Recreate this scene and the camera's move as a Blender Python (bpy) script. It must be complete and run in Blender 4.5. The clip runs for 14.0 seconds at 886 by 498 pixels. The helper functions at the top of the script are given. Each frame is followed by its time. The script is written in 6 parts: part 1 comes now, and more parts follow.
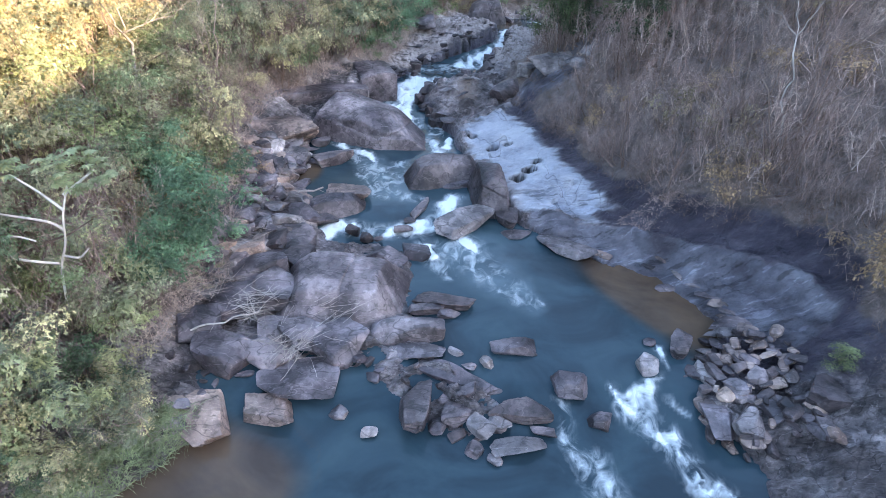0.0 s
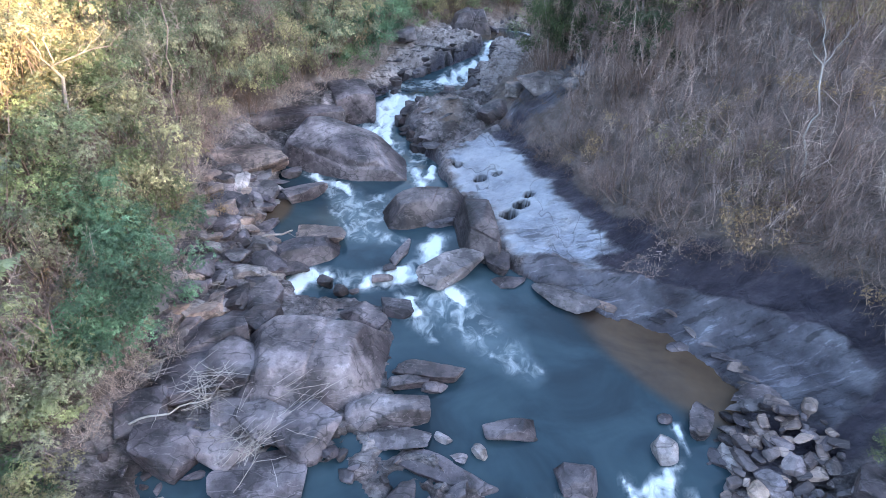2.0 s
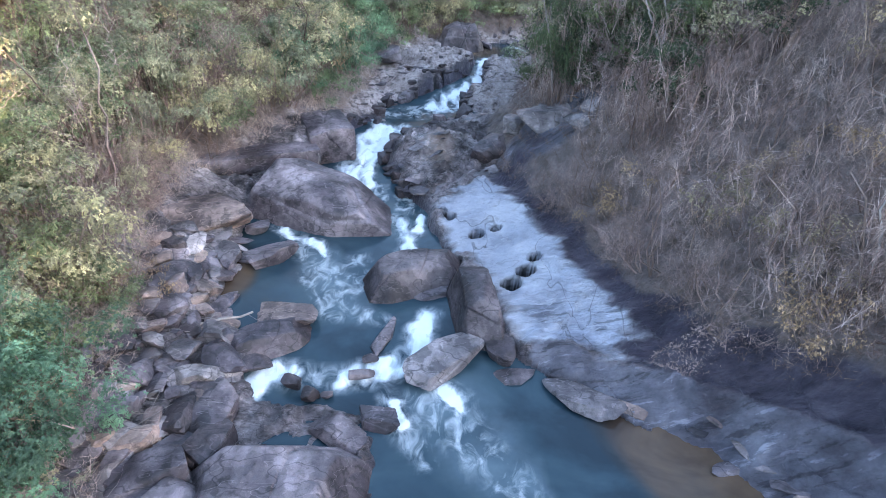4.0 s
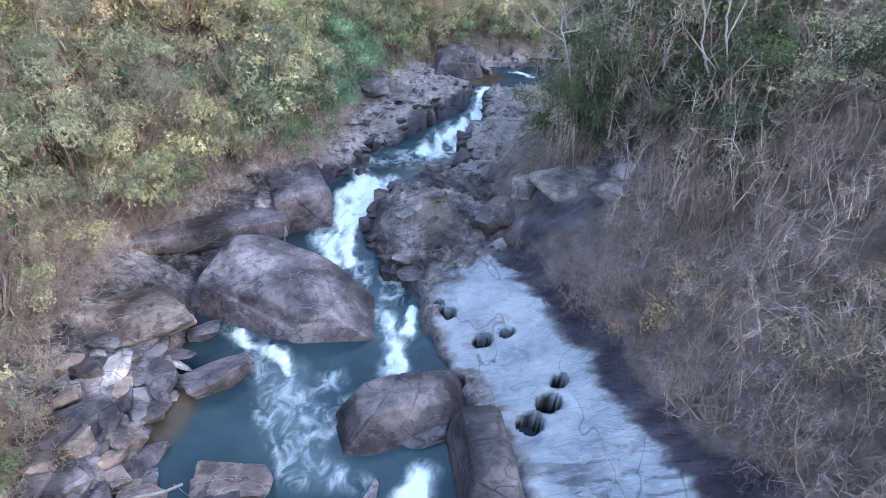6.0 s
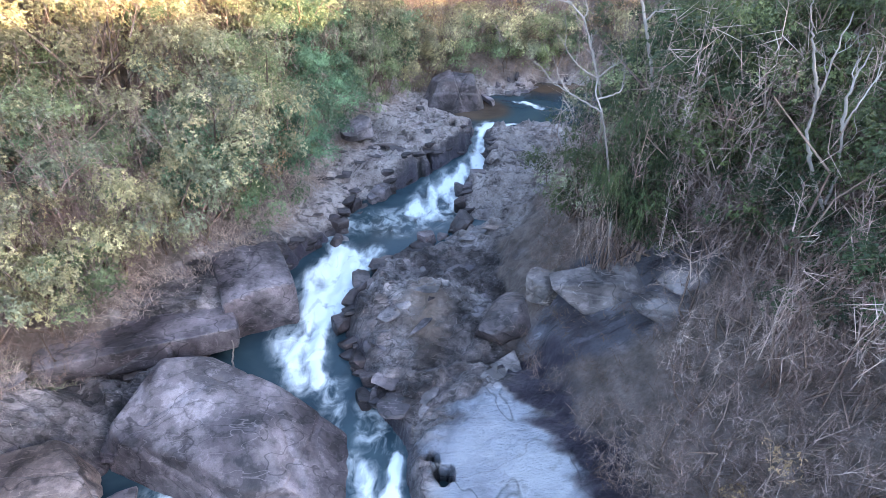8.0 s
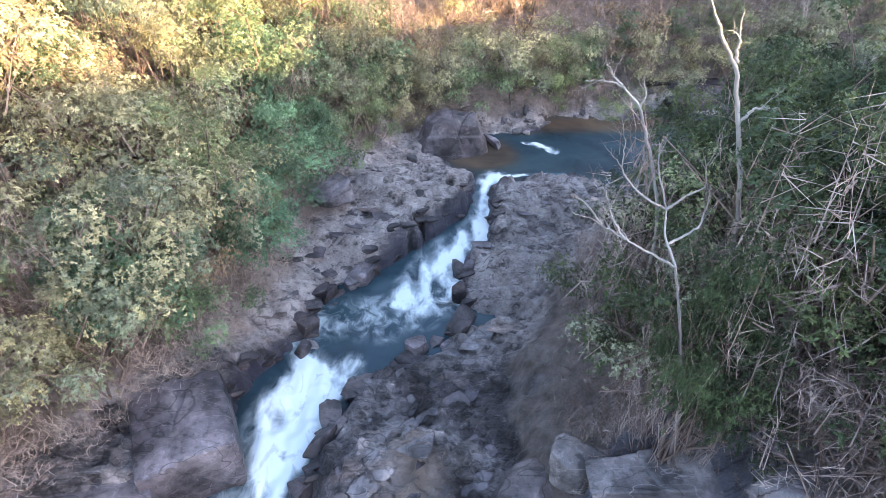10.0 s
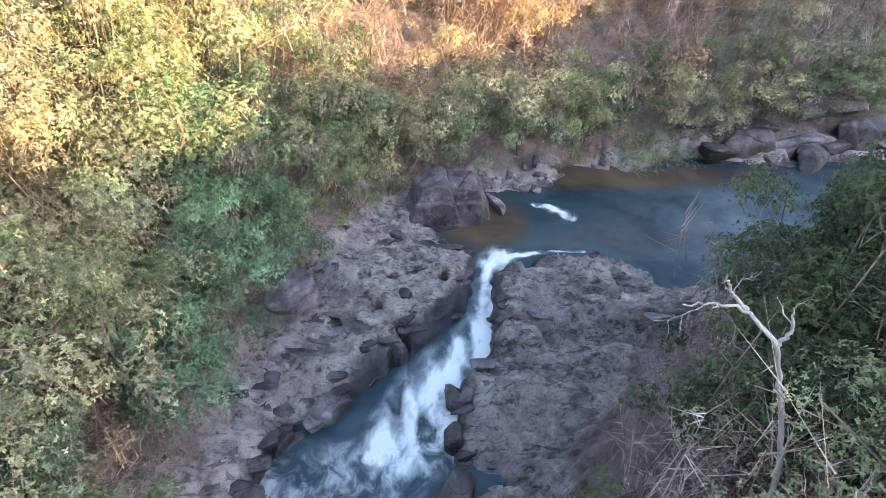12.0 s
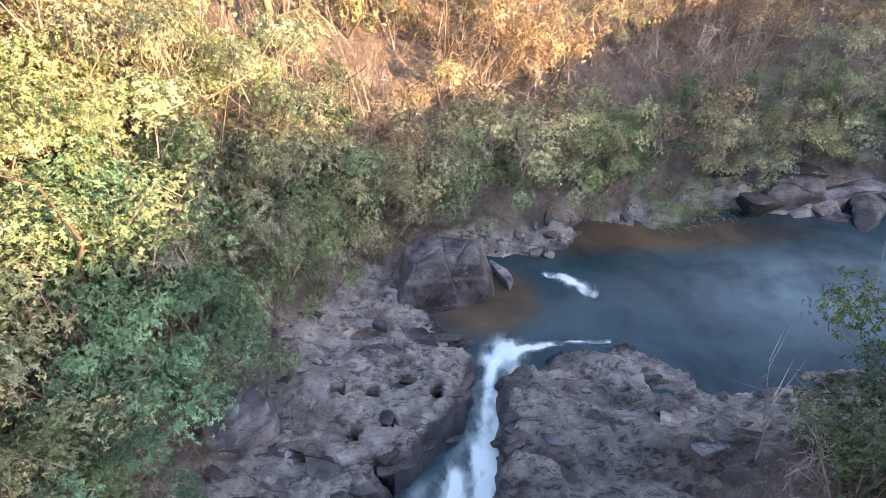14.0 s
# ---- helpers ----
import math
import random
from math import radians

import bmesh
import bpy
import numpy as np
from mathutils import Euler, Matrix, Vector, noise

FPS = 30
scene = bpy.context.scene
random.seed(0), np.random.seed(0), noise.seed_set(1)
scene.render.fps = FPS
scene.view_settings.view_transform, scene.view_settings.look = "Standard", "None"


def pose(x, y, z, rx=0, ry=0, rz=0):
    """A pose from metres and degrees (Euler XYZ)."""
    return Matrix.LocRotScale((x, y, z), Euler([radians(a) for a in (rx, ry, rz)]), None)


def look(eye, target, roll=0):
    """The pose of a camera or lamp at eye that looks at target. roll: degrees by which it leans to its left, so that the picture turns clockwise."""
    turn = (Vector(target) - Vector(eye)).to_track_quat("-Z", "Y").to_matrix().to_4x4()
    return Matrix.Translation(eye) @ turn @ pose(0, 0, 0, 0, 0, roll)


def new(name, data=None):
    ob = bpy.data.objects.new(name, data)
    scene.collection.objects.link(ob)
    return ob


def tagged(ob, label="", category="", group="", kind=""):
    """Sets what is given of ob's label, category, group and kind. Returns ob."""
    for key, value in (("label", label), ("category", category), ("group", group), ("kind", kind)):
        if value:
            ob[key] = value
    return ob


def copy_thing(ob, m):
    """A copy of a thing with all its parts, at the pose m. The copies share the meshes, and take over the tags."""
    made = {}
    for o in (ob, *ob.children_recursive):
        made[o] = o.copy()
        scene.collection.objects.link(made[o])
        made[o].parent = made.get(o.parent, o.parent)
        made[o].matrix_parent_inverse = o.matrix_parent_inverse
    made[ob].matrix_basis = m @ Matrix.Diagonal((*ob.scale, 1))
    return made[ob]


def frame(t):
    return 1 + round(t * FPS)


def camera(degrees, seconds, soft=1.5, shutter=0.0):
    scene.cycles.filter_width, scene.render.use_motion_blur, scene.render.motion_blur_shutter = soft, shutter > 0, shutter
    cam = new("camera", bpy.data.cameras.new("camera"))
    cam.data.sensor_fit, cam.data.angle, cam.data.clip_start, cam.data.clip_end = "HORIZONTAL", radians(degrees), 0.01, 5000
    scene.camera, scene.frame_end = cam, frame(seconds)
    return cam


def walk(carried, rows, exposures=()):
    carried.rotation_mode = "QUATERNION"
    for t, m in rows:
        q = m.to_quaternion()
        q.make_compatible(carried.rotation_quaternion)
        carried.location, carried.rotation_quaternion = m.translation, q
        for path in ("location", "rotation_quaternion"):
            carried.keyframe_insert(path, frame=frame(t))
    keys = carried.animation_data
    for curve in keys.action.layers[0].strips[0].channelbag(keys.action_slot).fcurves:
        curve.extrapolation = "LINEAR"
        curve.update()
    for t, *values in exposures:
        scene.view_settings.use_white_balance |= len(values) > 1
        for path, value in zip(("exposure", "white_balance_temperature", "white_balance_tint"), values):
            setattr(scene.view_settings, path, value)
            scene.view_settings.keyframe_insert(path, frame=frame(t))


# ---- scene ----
cam = camera(76.6, 14.0, soft=0.5)
METRES, EYE, TILT, LEAN, TURN = 42.02, 15.0, 4.0, 0.0, 0.0
ROWS = [
    (0.0, 0.0, 0.0, 0.0, 0.89, -38.42, -1.12),
    (0.5, 0.001, 0.0187, -0.001, 0.58, -38.41, -1.16),
    (1.0, 0.0016, 0.0384, -0.001, 0.24, -38.47, -1.16),
    (1.5, 0.002, 0.0626, -0.0011, -0.42, -38.46, -1.26),
    (2.0, 0.0018, 0.0873, -0.001, -0.76, -38.48, -1.26),
    (2.5, 0.0019, 0.117, -0.0013, -1.07, -38.56, -1.32),
    (5.0, 0.0042, 0.2938, -0.0059, -2.44, -38.84, -1.41),
    (5.5, 0.005, 0.3386, -0.0078, -2.63, -38.94, -1.44),
    (6.0, 0.0073, 0.3818, -0.0093, -2.73, -39.01, -1.39),
    (6.5, 0.0097, 0.4305, -0.011, -2.77, -39.07, -1.46),
    (7.0, 0.0123, 0.4692, -0.012, -2.88, -39.3, -1.44),
    (7.5, 0.0146, 0.5083, -0.0128, -3.01, -39.51, -1.47),
    (8.0, 0.0179, 0.5479, -0.0141, -3.07, -39.73, -1.41),
    (10.5, 0.0338, 0.7527, -0.0179, -3.1, -41.03, -1.58),
    (11.0, 0.0375, 0.7936, -0.0197, -3.09, -41.24, -1.65),
    (11.5, 0.0416, 0.8345, -0.022, -3.07, -41.41, -1.72),
    (12.0, 0.0457, 0.8741, -0.0244, -3.07, -41.53, -1.76),
    (12.5, 0.0492, 0.9128, -0.0266, -3.24, -41.69, -1.88),
    (13.0, 0.0532, 0.9494, -0.0286, -3.27, -41.74, -1.9),
    (13.5, 0.0559, 0.9778, -0.0308, -3.26, -41.78, -1.91),
    (14.0, 0.0573, 0.9968, -0.034, -2.94, -41.74, -1.83),
]
EXPOSURES = [(0.0, 3.02, 6380, 16), (5.0, 3.2, 6350, 16), (8.0, 3.25, 6380, 18), (11.0, 3.13, 6750, 19), (14.0, 2.9, 6950, 19)]
walk(cam, [(t, pose(0, 0, EYE, TILT, LEAN, TURN) @ pose(METRES * x, METRES * y, METRES * z, 90 + pitch, roll, yaw)) for t, x, y, z, yaw, pitch, roll in ROWS], EXPOSURES)

# ---- light: low warm sun behind the ridge on the near right, blue sky into the shaded gorge ----
SUN_AZ, SUN_EL = 124.0, 13.0          # compass bearing from +y turning to +x, degrees
sun_to = Vector((math.sin(radians(SUN_AZ)) * math.cos(radians(SUN_EL)), math.cos(radians(SUN_AZ)) * math.cos(radians(SUN_EL)), math.sin(radians(SUN_EL))))
sun = new("sun", bpy.data.lights.new("sun", "SUN"))
sun.data.energy, sun.data.angle, sun.data.color = 3.0, radians(0.6), (1.0, 0.73, 0.39)
sun.matrix_world = look((40, -30, 60), Vector((40, -30, 60)) - sun_to)
world = bpy.data.worlds.new("sky")
scene.world = world
world.use_nodes = True
sky = world.node_tree.nodes.new("ShaderNodeTexSky")
sky.sky_type, sky.sun_disc = "NISHITA", False
sky.sun_elevation, sky.sun_rotation = radians(SUN_EL), radians(SUN_AZ)
background = world.node_tree.nodes["Background"]
background.inputs["Strength"].default_value = 0.15
world.node_tree.links.new(sky.outputs[0], background.inputs["Color"])

# ---- arithmetic: noise, chains ----
TABLE = np.random.RandomState(7).rand(4096)


def value_noise(p):
    """Smooth noise in 0..1 for an array of places (n, 3)."""
    i = np.floor(p).astype(np.int64)
    f = p - i
    f = f * f * (3 - 2 * f)
    out = np.zeros(len(p))
    for corner in range(8):
        o = np.array([corner & 1, corner >> 1 & 1, corner >> 2])
        c = i + o
        h = (c[:, 0] * 73856093 ^ c[:, 1] * 19349663 ^ c[:, 2] * 83492791) & 4095
        out += TABLE[h] * np.prod(np.where(o, f, 1 - f), axis=1)
    return out


def fbm(p, octaves=4, gain=0.5):
    """Summed noise, about -0.5..0.5."""
    p = np.asarray(p, float)
    total, size, weight = np.zeros(len(p)), 1.0, 0.0
    for n in range(octaves):
        total += size * value_noise(p * 2.03**n + 17.3 * n)
        weight += size
        size *= gain
    return total / weight - 0.5


def blocks(u, v):
    """Jointed rock: a height for each cell of a skewed grid, with a slight tilt of its own."""
    iu = np.floor(u).astype(np.int64)
    iv = np.floor(v + .5 * (iu % 2)).astype(np.int64)
    h = (iu * 73856093 ^ iv * 19349663) & 4095
    return TABLE[h] - .5 + (TABLE[h ^ 77] - .5) * (u - iu - .5) * .9 + (TABLE[h ^ 191] - .5) * (v - np.floor(v) - .5) * .9


def to_chain(x, y, chain):
    """The distance of places to a chain of (x, y, value), with the value and the y at the nearest point."""
    best, value, foot = np.full(len(x), 1e9), np.zeros(len(x)), np.zeros(len(x))
    for (ax, ay, av), (bx, by, bv) in zip(chain, chain[1:]):
        s = np.clip(((x - ax) * (bx - ax) + (y - ay) * (by - ay)) / ((bx - ax) ** 2 + (by - ay) ** 2), 0, 1)
        d = np.hypot(x - ax - s * (bx - ax), y - ay - s * (by - ay))
        near = d < best
        best, value, foot = np.where(near, d, best), np.where(near, av + s * (bv - av), value), np.where(near, ay + s * (by - ay), foot)
    return best, value, foot


def inside(x, y, ring):
    odd = np.zeros(len(x), bool)
    for (ax, ay), (bx, by) in zip(ring, ring[1:] + ring[:1]):
        odd ^= ((ay > y) != (by > y)) & (x < (bx - ax) * (y - ay) / (by - ay + 1e-12) + ax)
    return odd


# ---- the plan: water's edges (x, y, height of the bank's step) and the feet of the hills (x, y, z) ----
# below y 0 the unseen valley is bent left so its hill blocks the sun
EDGE_L = [(-120, -22, .5), (-40, -14, .5), (-17, -4, .5), (-10.8, 6, .4), (-9.4, 9.3, .5), (-8.2, 10.7, .5), (-7.0, 11.6, .4), (-8.4, 13.4, .2), (-5.5, 13.9, .3), (-2.6, 14.0, .2),
          (-1.2, 12.6, .1), (1.0, 11.7, .1), (2.9, 12.0, .1), (1.5, 13.2, .1), (-.5, 15.2, .1), (-1.0, 16.6, .2), (-1.4, 19.8, .3), (-1.4, 21.3, .2), (-4.8, 21.9, .3), (-6.2, 23.1, .2), (-7.5, 25, .2), (-8.3, 27.5, .2)]
EDGE_L += [(-8.0, 29.2, .3), (-8.5, 32.7, .4), (-8.0, 35.5, .8), (-6.4, 37.4, 1.2), (-4.6, 39.6, 1.3), (-4.4, 42, 1.2), (-3, 43.9, .6), (-1.8, 47, .8), (1.1, 49, 1.2), (3.7, 51.4, 1.1), (4.6, 53.6, .8),
           (4.2, 54.6, .4), (3.1, 56.3, .2), (3.9, 57.7, .5), (6.2, 58.8, .3), (9.7, 60.5, .3), (16, 61.6, .3), (26, 62.1, .5), (45, 66, .5), (160, 90, .5)]
EDGE_R = [(-120, -44, .5), (-30, -36, .5), (4, -16, .5), (10.5, -4, .4), (10.2, 6, .3), (9.8, 9.8, .3), (9.9, 11.6, .2), (8.9, 13.4, .1), (10.2, 15.2, .1), (11.2, 16.5, .1), (9.4, 19.8, .15), (7.1, 20.9, .2), (5.9, 22.3, .3), (3.8, 23.4, .5),
          (3.0, 25.5, .6), (1.9, 28.5, .4), (1.2, 30.7, .3), (.35, 34, .6), (-1.0, 36.7, .8), (-1.8, 38.6, .9), (-1.1, 41.1, .7), (-.6, 43, .3)]
EDGE_R += [(2.2, 43.7, .3), (2.8, 45.1, .6), (3.4, 48, .9), (4.7, 50, 1.2), (5.2, 53.2, .7), (7, 54.1, .3), (9.5, 54.6, .2), (11.5, 54, .2), (17, 53.5, .3), (22, 54, .3), (45, 56, .4), (160, 70, .5)]
FOOT_L = [(-120, -16, 2), (-42, -8, 2), (-20, 0, 1), (-12.8, 7, .7), (-10.8, 10, .7), (-11.8, 12.8, 1.2), (-10, 15.6, 1.2), (-9.3, 18.2, 1.6), (-10.6, 22.5, 1.6), (-10.8, 26, 1.9), (-12.6, 30.8, 2.4), (-11.6, 34.6, 2.8),
          (-9, 38.4, 2.9), (-6.2, 41.5, 2.9), (-4.6, 45.5, 3.1), (-3.9, 48.2, 3.2), (-3, 51.5, 3.4), (-1.8, 55.2, 3.6), (.2, 57.8, 3.5), (2.4, 59.8, 3.2), (6.3, 60.4, 2.9), (9.7, 61.6, 2.8), (16, 63, 3), (26, 63.8, 3.4), (45, 68, 3.5), (160, 93, 4)]
FOOT_R = [(-120, -50, 2), (-28, -42, 2), (8, -20, 1.5), (15, -6, 1.5), (15, 6, 1.3), (14.7, 13.4, 1.8), (15.5, 17.5, 3.0), (13.6, 20.2, 3.3), (11.2, 21.5, 2.7), (8.8, 24.9, 2.1), (6.9, 29.9, 2.1), (4.8, 35, 2.3), (3.9, 37.6, 2.6), (4.5, 42, 2.4),
          (6.5, 46, 2.7), (9.2, 48.4, 3.1), (13, 50.4, 3.5), (17.5, 52, 3.4), (30, 52, 3.4), (90, 56, 4), (160, 66, 4)]
CREST = [(4.4, 24.0, 0), (6.2, 23.4, 0), (8.3, 22.1, 0), (10.4, 20.7, 0), (12.2, 19.2, 0), (13.8, 17.8, 0), (14.8, 16.0, 0)]      # a low rib along the right bank
BANK = [p[:2] for p in CREST] + [(12.6, 14.4), (11.6, 15.4), (10.8, 17.4), (9.3, 19.7), (7.0, 20.8), (5.7, 22.2), (4.0, 23.3)]
SLAB = [(.9, 33.4), (1.6, 30.0), (2.4, 28.4), (3.0, 27.0), (3.5, 25.4), (4.2, 23.9), (6.1, 23.3), (8.3, 22.7), (9.5, 22.4), (9.3, 23.8), (8.1, 26.4), (7.2, 28.0), (6.8, 30.0), (6.2, 32.2), (5.2, 33.8), (3.9, 34.8), (2.4, 34.4)]
RIVER = [p[:2] for p in EDGE_L] + [p[:2] for p in EDGE_R[::-1]]
HILL_L = [p[:2] for p in FOOT_L] + [(160, 400), (-400, 400), (-400, -16)]
HILL_R = [p[:2] for p in FOOT_R] + [(400, 66), (400, -400), (-400, -400), (-400, -50)]
HOLES = [(1.6, 32.3, .28), (2.8, 30.9, .32), (3.7, 31.1, .24), (3.9, 27.2, .38), (4.6, 27.8, .36), (5.1, 28.6, .26), (1.3, 32.8, .18), (1.8, 29.2, .2), (2.24, 52.3, .24), (1.35, 52.0, .15), (.85, 50.9, .16), (1.66, 49.95, .22), (2.1, 49.35, .13), (2.38, 49.1, .15), (1.4, 49.25, .2), (1.77, 51.15, .2), (.38, 52.0, .16), (3.14, 51.95, .14)]


def level(y):
    """The water's level along the river."""
    return np.interp(y, [11.8, 13.6, 22.2, 23.8, 25, 26.5, 35, 37, 42.5, 44, 47, 50, 53, 54.2], [-.4, .15, .2, .4, .5, .55, .62, .85, 1.3, 1.4, 1.42, 1.8, 2.25, 2.4])


def plan(x, y):
    """Per place: distance inland from the water (below 0 in it), distance into the hill (below 0 outside), and the heights that go with them."""
    dl, el, yl = to_chain(x, y, EDGE_L)
    dr, er, yr = to_chain(x, y, EDGE_R)
    left = dl < dr
    d, e, w = np.where(left, dl, dr), np.where(left, el, er), level(np.where(left, yl, yr))
    d = np.where(inside(x, y, RIVER), -d, d)
    hl, zl, _ = to_chain(x, y, FOOT_L)
    hr, zr, _ = to_chain(x, y, FOOT_R)
    hl, hr = np.where(inside(x, y, HILL_L), hl, -hl), np.where(inside(x, y, HILL_R), hr, -hr)
    on_left = hl > hr
    return d, e, w, np.maximum(hl, hr), np.where(on_left, zl, zr), on_left


def terrace(n, s):
    """Flat treads and short steep risers of height s."""
    k = np.floor(n / s)
    f = n / s - k
    return s * (k + .12 * f + .88 * np.clip((f - .84) / .16, 0, 1))


def ground(x, y, fine=True):
    """The height of the land, and how far each place lies inland and uphill."""
    x, y = np.asarray(x, float), np.asarray(y, float)
    q = np.stack([x, y, 0 * x], 1)
    wob = 0.55 * fbm(q * 0.9, 3) + 0.25 * fbm(q * 3.1 + 5, 2)
    d, e, w, h, zf, on_left = plan(x + wob, y + 0.55 * fbm(q * 0.9 + 40, 3))
    e = e * (0.8 + 0.9 * (0.5 + fbm(q * 0.5 + 9, 3)))
    shelf_share = np.clip(d, 0, None) / (np.clip(d, 0, None) + np.clip(-h, 0, None) + 1e-6)
    edge = e * (1 - np.exp(-np.clip(d, 0, None) / 0.16))
    z = w + edge + (zf - w - e) * np.clip(shelf_share, 0, 1) ** 1.25
    up = np.clip(h, 0, None)
    steep = np.where(on_left, np.interp(y, [10, 40, 56, 60], [.62, .66, .75, .95]), np.interp(y, [10, 24, 34, 48, 56], [.6, .72, .95, .85, .6]))
    cap = np.where(on_left, 60.0, RIDGE)
    rise = cap * (1 - np.exp(-up * steep / cap))
    shade_knoll = 8.0 * np.exp(-((x - 58) / 20) ** 2 - ((y + 8) / 13) ** 2)      # unseen shoulder added to the ridge to shade the left bank
    # second unseen shoulder, added to shade the far right hill
    shade_knoll = shade_knoll + 11.0 * np.exp(-((x - 96) / 26) ** 2 - ((y - 46) / 17) ** 2)
    row = .559 * x + .829 * y      # across the sun's way: unseen saddle and crests shaped to set the shadow line
    shade_crest = 3.2 * np.exp(-((row - 19.8) / 4.6) ** 2) - 2.2 * np.exp(-((row - 9.5) / 4.0) ** 2) - 3.1 * np.exp(-((row - 42.5) / 7.0) ** 2) + 1.8 * np.clip((row - 57) / 6, 0, 1)
    shade_knoll = shade_knoll + np.where(on_left, 0, shade_crest * np.clip((h - 12) / 10, 0, 1))
    z = np.where(h > 0, zf + rise + shade_knoll, z)
    z = np.where(d < 0, w - 0.06 - 1.4 * (1 - np.exp(d / 2.4)), z)
    slab = np.clip(1 - np.hypot((x - 4.6) / 4.5, (y - 27.5) / 8.5), 0, 1) * (d > 0)
    slab = np.clip(slab * 3, 0, 1)
    bank = np.clip((y - 13.2) / 1.5, 0, 1) * np.clip((35 - y) / 1.2, 0, 1) * ~on_left * (x > 1.5) * (d > 0)      # the smooth sloping bank
    slab = np.maximum(slab, .85 * bank)
    u, w_ = .58 * x - .82 * y, .82 * x + .58 * y
    dr, _, _ = to_chain(x, y, CREST)
    z = z + bank * np.interp(y, [14, 22, 25, 30], [1, 1, .45, .25]) * (terrace(1.1 * fbm(np.stack([u * .13, w_ * .9, 0 * x + 12], 1), 4), .16) + .5 * np.exp(-(dr / .32) ** 2) * (.7 + fbm(q * .8 + 33, 3)))
    rock = np.clip((d + .1) * 4, 0, 1) * np.clip(1 - h / 1.5, 0, 1)
    strata = fbm(np.stack([x * .35 + y * .25, y * .9 - x * .5, 0 * x + 2], 1), 4)
    ridge = 1 - 2 * np.abs(fbm(q * 1.3 + 30, 4))
    blocky = np.interp(y, [30, 36, 46, 50], [1, 1.1, 1.0, .8])
    bedded = np.interp(y, [33, 39], [.35, 1])
    along, across = x * .95 - y * .3, y * .95 + x * .3
    layers = terrace(1.7 * fbm(np.stack([along * .2, across * .62, 0 * x + 31], 1), 4), .27) + terrace(1.0 * fbm(np.stack([along * .5, across * 1.7, 0 * x + 44], 1), 3), .13)
    layers = layers * np.where((x > .5 * (y - 44) + 1) & (y > 44), 1.5, 1.0)
    z = z + rock * (1 - .8 * slab) * ((1 - .8 * bedded) * (0.6 * strata + 0.42 * (ridge - .75)) + bedded * (layers - .05)) + np.clip(h, 0, 3) * 0.28 * fbm(q * .35 + 60, 4)
    pile = np.clip(2.2 - 2 * np.hypot((x + 5.2) / 5.2, (y - 17) / 4.6), 0, 1) * (d > 0)      # hollow ground below the front boulders
    z = z - pile * .75 * np.clip((z - w) / .8, 0, 1)
    under, _, _ = to_chain(x, y, [(-11.2, 36.3, 0), (-5.6, 37.7, 0)])      # the hollow below the overhanging ledge
    z = z - 1.1 * np.exp(-(under / .8) ** 4)
    if fine:
        knob = np.clip(2 - 2 * np.hypot((x - 1.2) / 3.4, (y - 38.5) / 6.2), 0, 1) * np.clip(d * 2, 0, 1)
        z = z + knob * rock * (.9 * (.22 - np.abs(fbm(q * 1.1 + 41, 4))) + .5 * (.2 - np.abs(fbm(q * 2.6 + 47, 3))))
        z = z + rock * (1 - .6 * slab) * blocky * ((.15 - .08 * bedded) * fbm(q * 3.2 + 3, 4) + 0.075 * np.round(5 * fbm(np.stack([x * .5 + y * .3, y * 1.9 - x * .7, z * 2], 1), 3)))
        bend = .5 * fbm(q * .6 + 15, 3)
        joint = blocks((x * .8 + y * .55) * .75 + bend, (y * .8 - x * .55) * 1.25 + 1.3 * bend) + .5 * blocks((x * .75 + y * .6) * 1.9 + 2 * bend, (y * .75 - x * .6) * 2.7 + bend)
        z = z + rock * (1 - .93 * slab) * blocky * (.26 - .06 * bedded) * joint * np.clip(d * 3, 0, 1)
        crease = np.abs(fbm(q * 1.15 + 52, 4)) + .5 * np.abs(fbm(q * 2.9 + 61, 3))
        z = z + rock * (1 - slab) * bedded * .55 * (np.clip(crease, 0, .22) - .12) * np.clip(d * 2, 0, 1)
        crack = np.abs(fbm(np.stack([x * .55 + y * .3, y * .4 - x * .2, 0 * x + 8], 1), 4))
        z = z - 0.10 * rock * np.exp(-(crack / .014) ** 2) * np.clip(d, 0, 1)
        z = z + np.clip(h, 0, 1) * 0.12 * fbm(q * 2.1 + 80, 3)
        for hx, hy, hr in HOLES:
            z = z - 1.3 * np.exp(-(np.hypot(x - hx, (y - hy) * 1.15) / hr) ** 8)
    return z, d, h


RIDGE = 62.0      # height of the right bank's unseen ridge, chosen to cast the gorge's shade

# ---- materials ----


def material(name):
    m = bpy.data.materials.new(name)
    m.use_nodes = True
    t = m.node_tree
    return m, t, t.nodes["Principled BSDF"]


def noise_node(t, scale, detail=5.0, rough=0.6, coord="Object", stretch=None, twist=0.0, kind="ShaderNodeTexNoise"):
    c = t.nodes.new("ShaderNodeTexCoord")
    n = t.nodes.new(kind)
    n.inputs["Scale"].default_value = scale
    if kind == "ShaderNodeTexNoise":
        n.inputs["Detail"].default_value, n.inputs["Roughness"].default_value, n.inputs["Distortion"].default_value = detail, rough, twist
    if coord == "World":
        g = t.nodes.new("ShaderNodeNewGeometry")
        source = g.outputs["Position"]
    else:
        source = c.outputs[coord]
    if stretch:
        mp = t.nodes.new("ShaderNodeMapping")
        mp.inputs["Scale"].default_value = stretch[:3]
        if len(stretch) > 3:
            mp.inputs["Rotation"].default_value = (0, 0, radians(stretch[3]))
        t.links.new(source, mp.inputs["Vector"])
        source = mp.outputs[0]
    t.links.new(source, n.inputs["Vector"])
    return n.outputs[0]


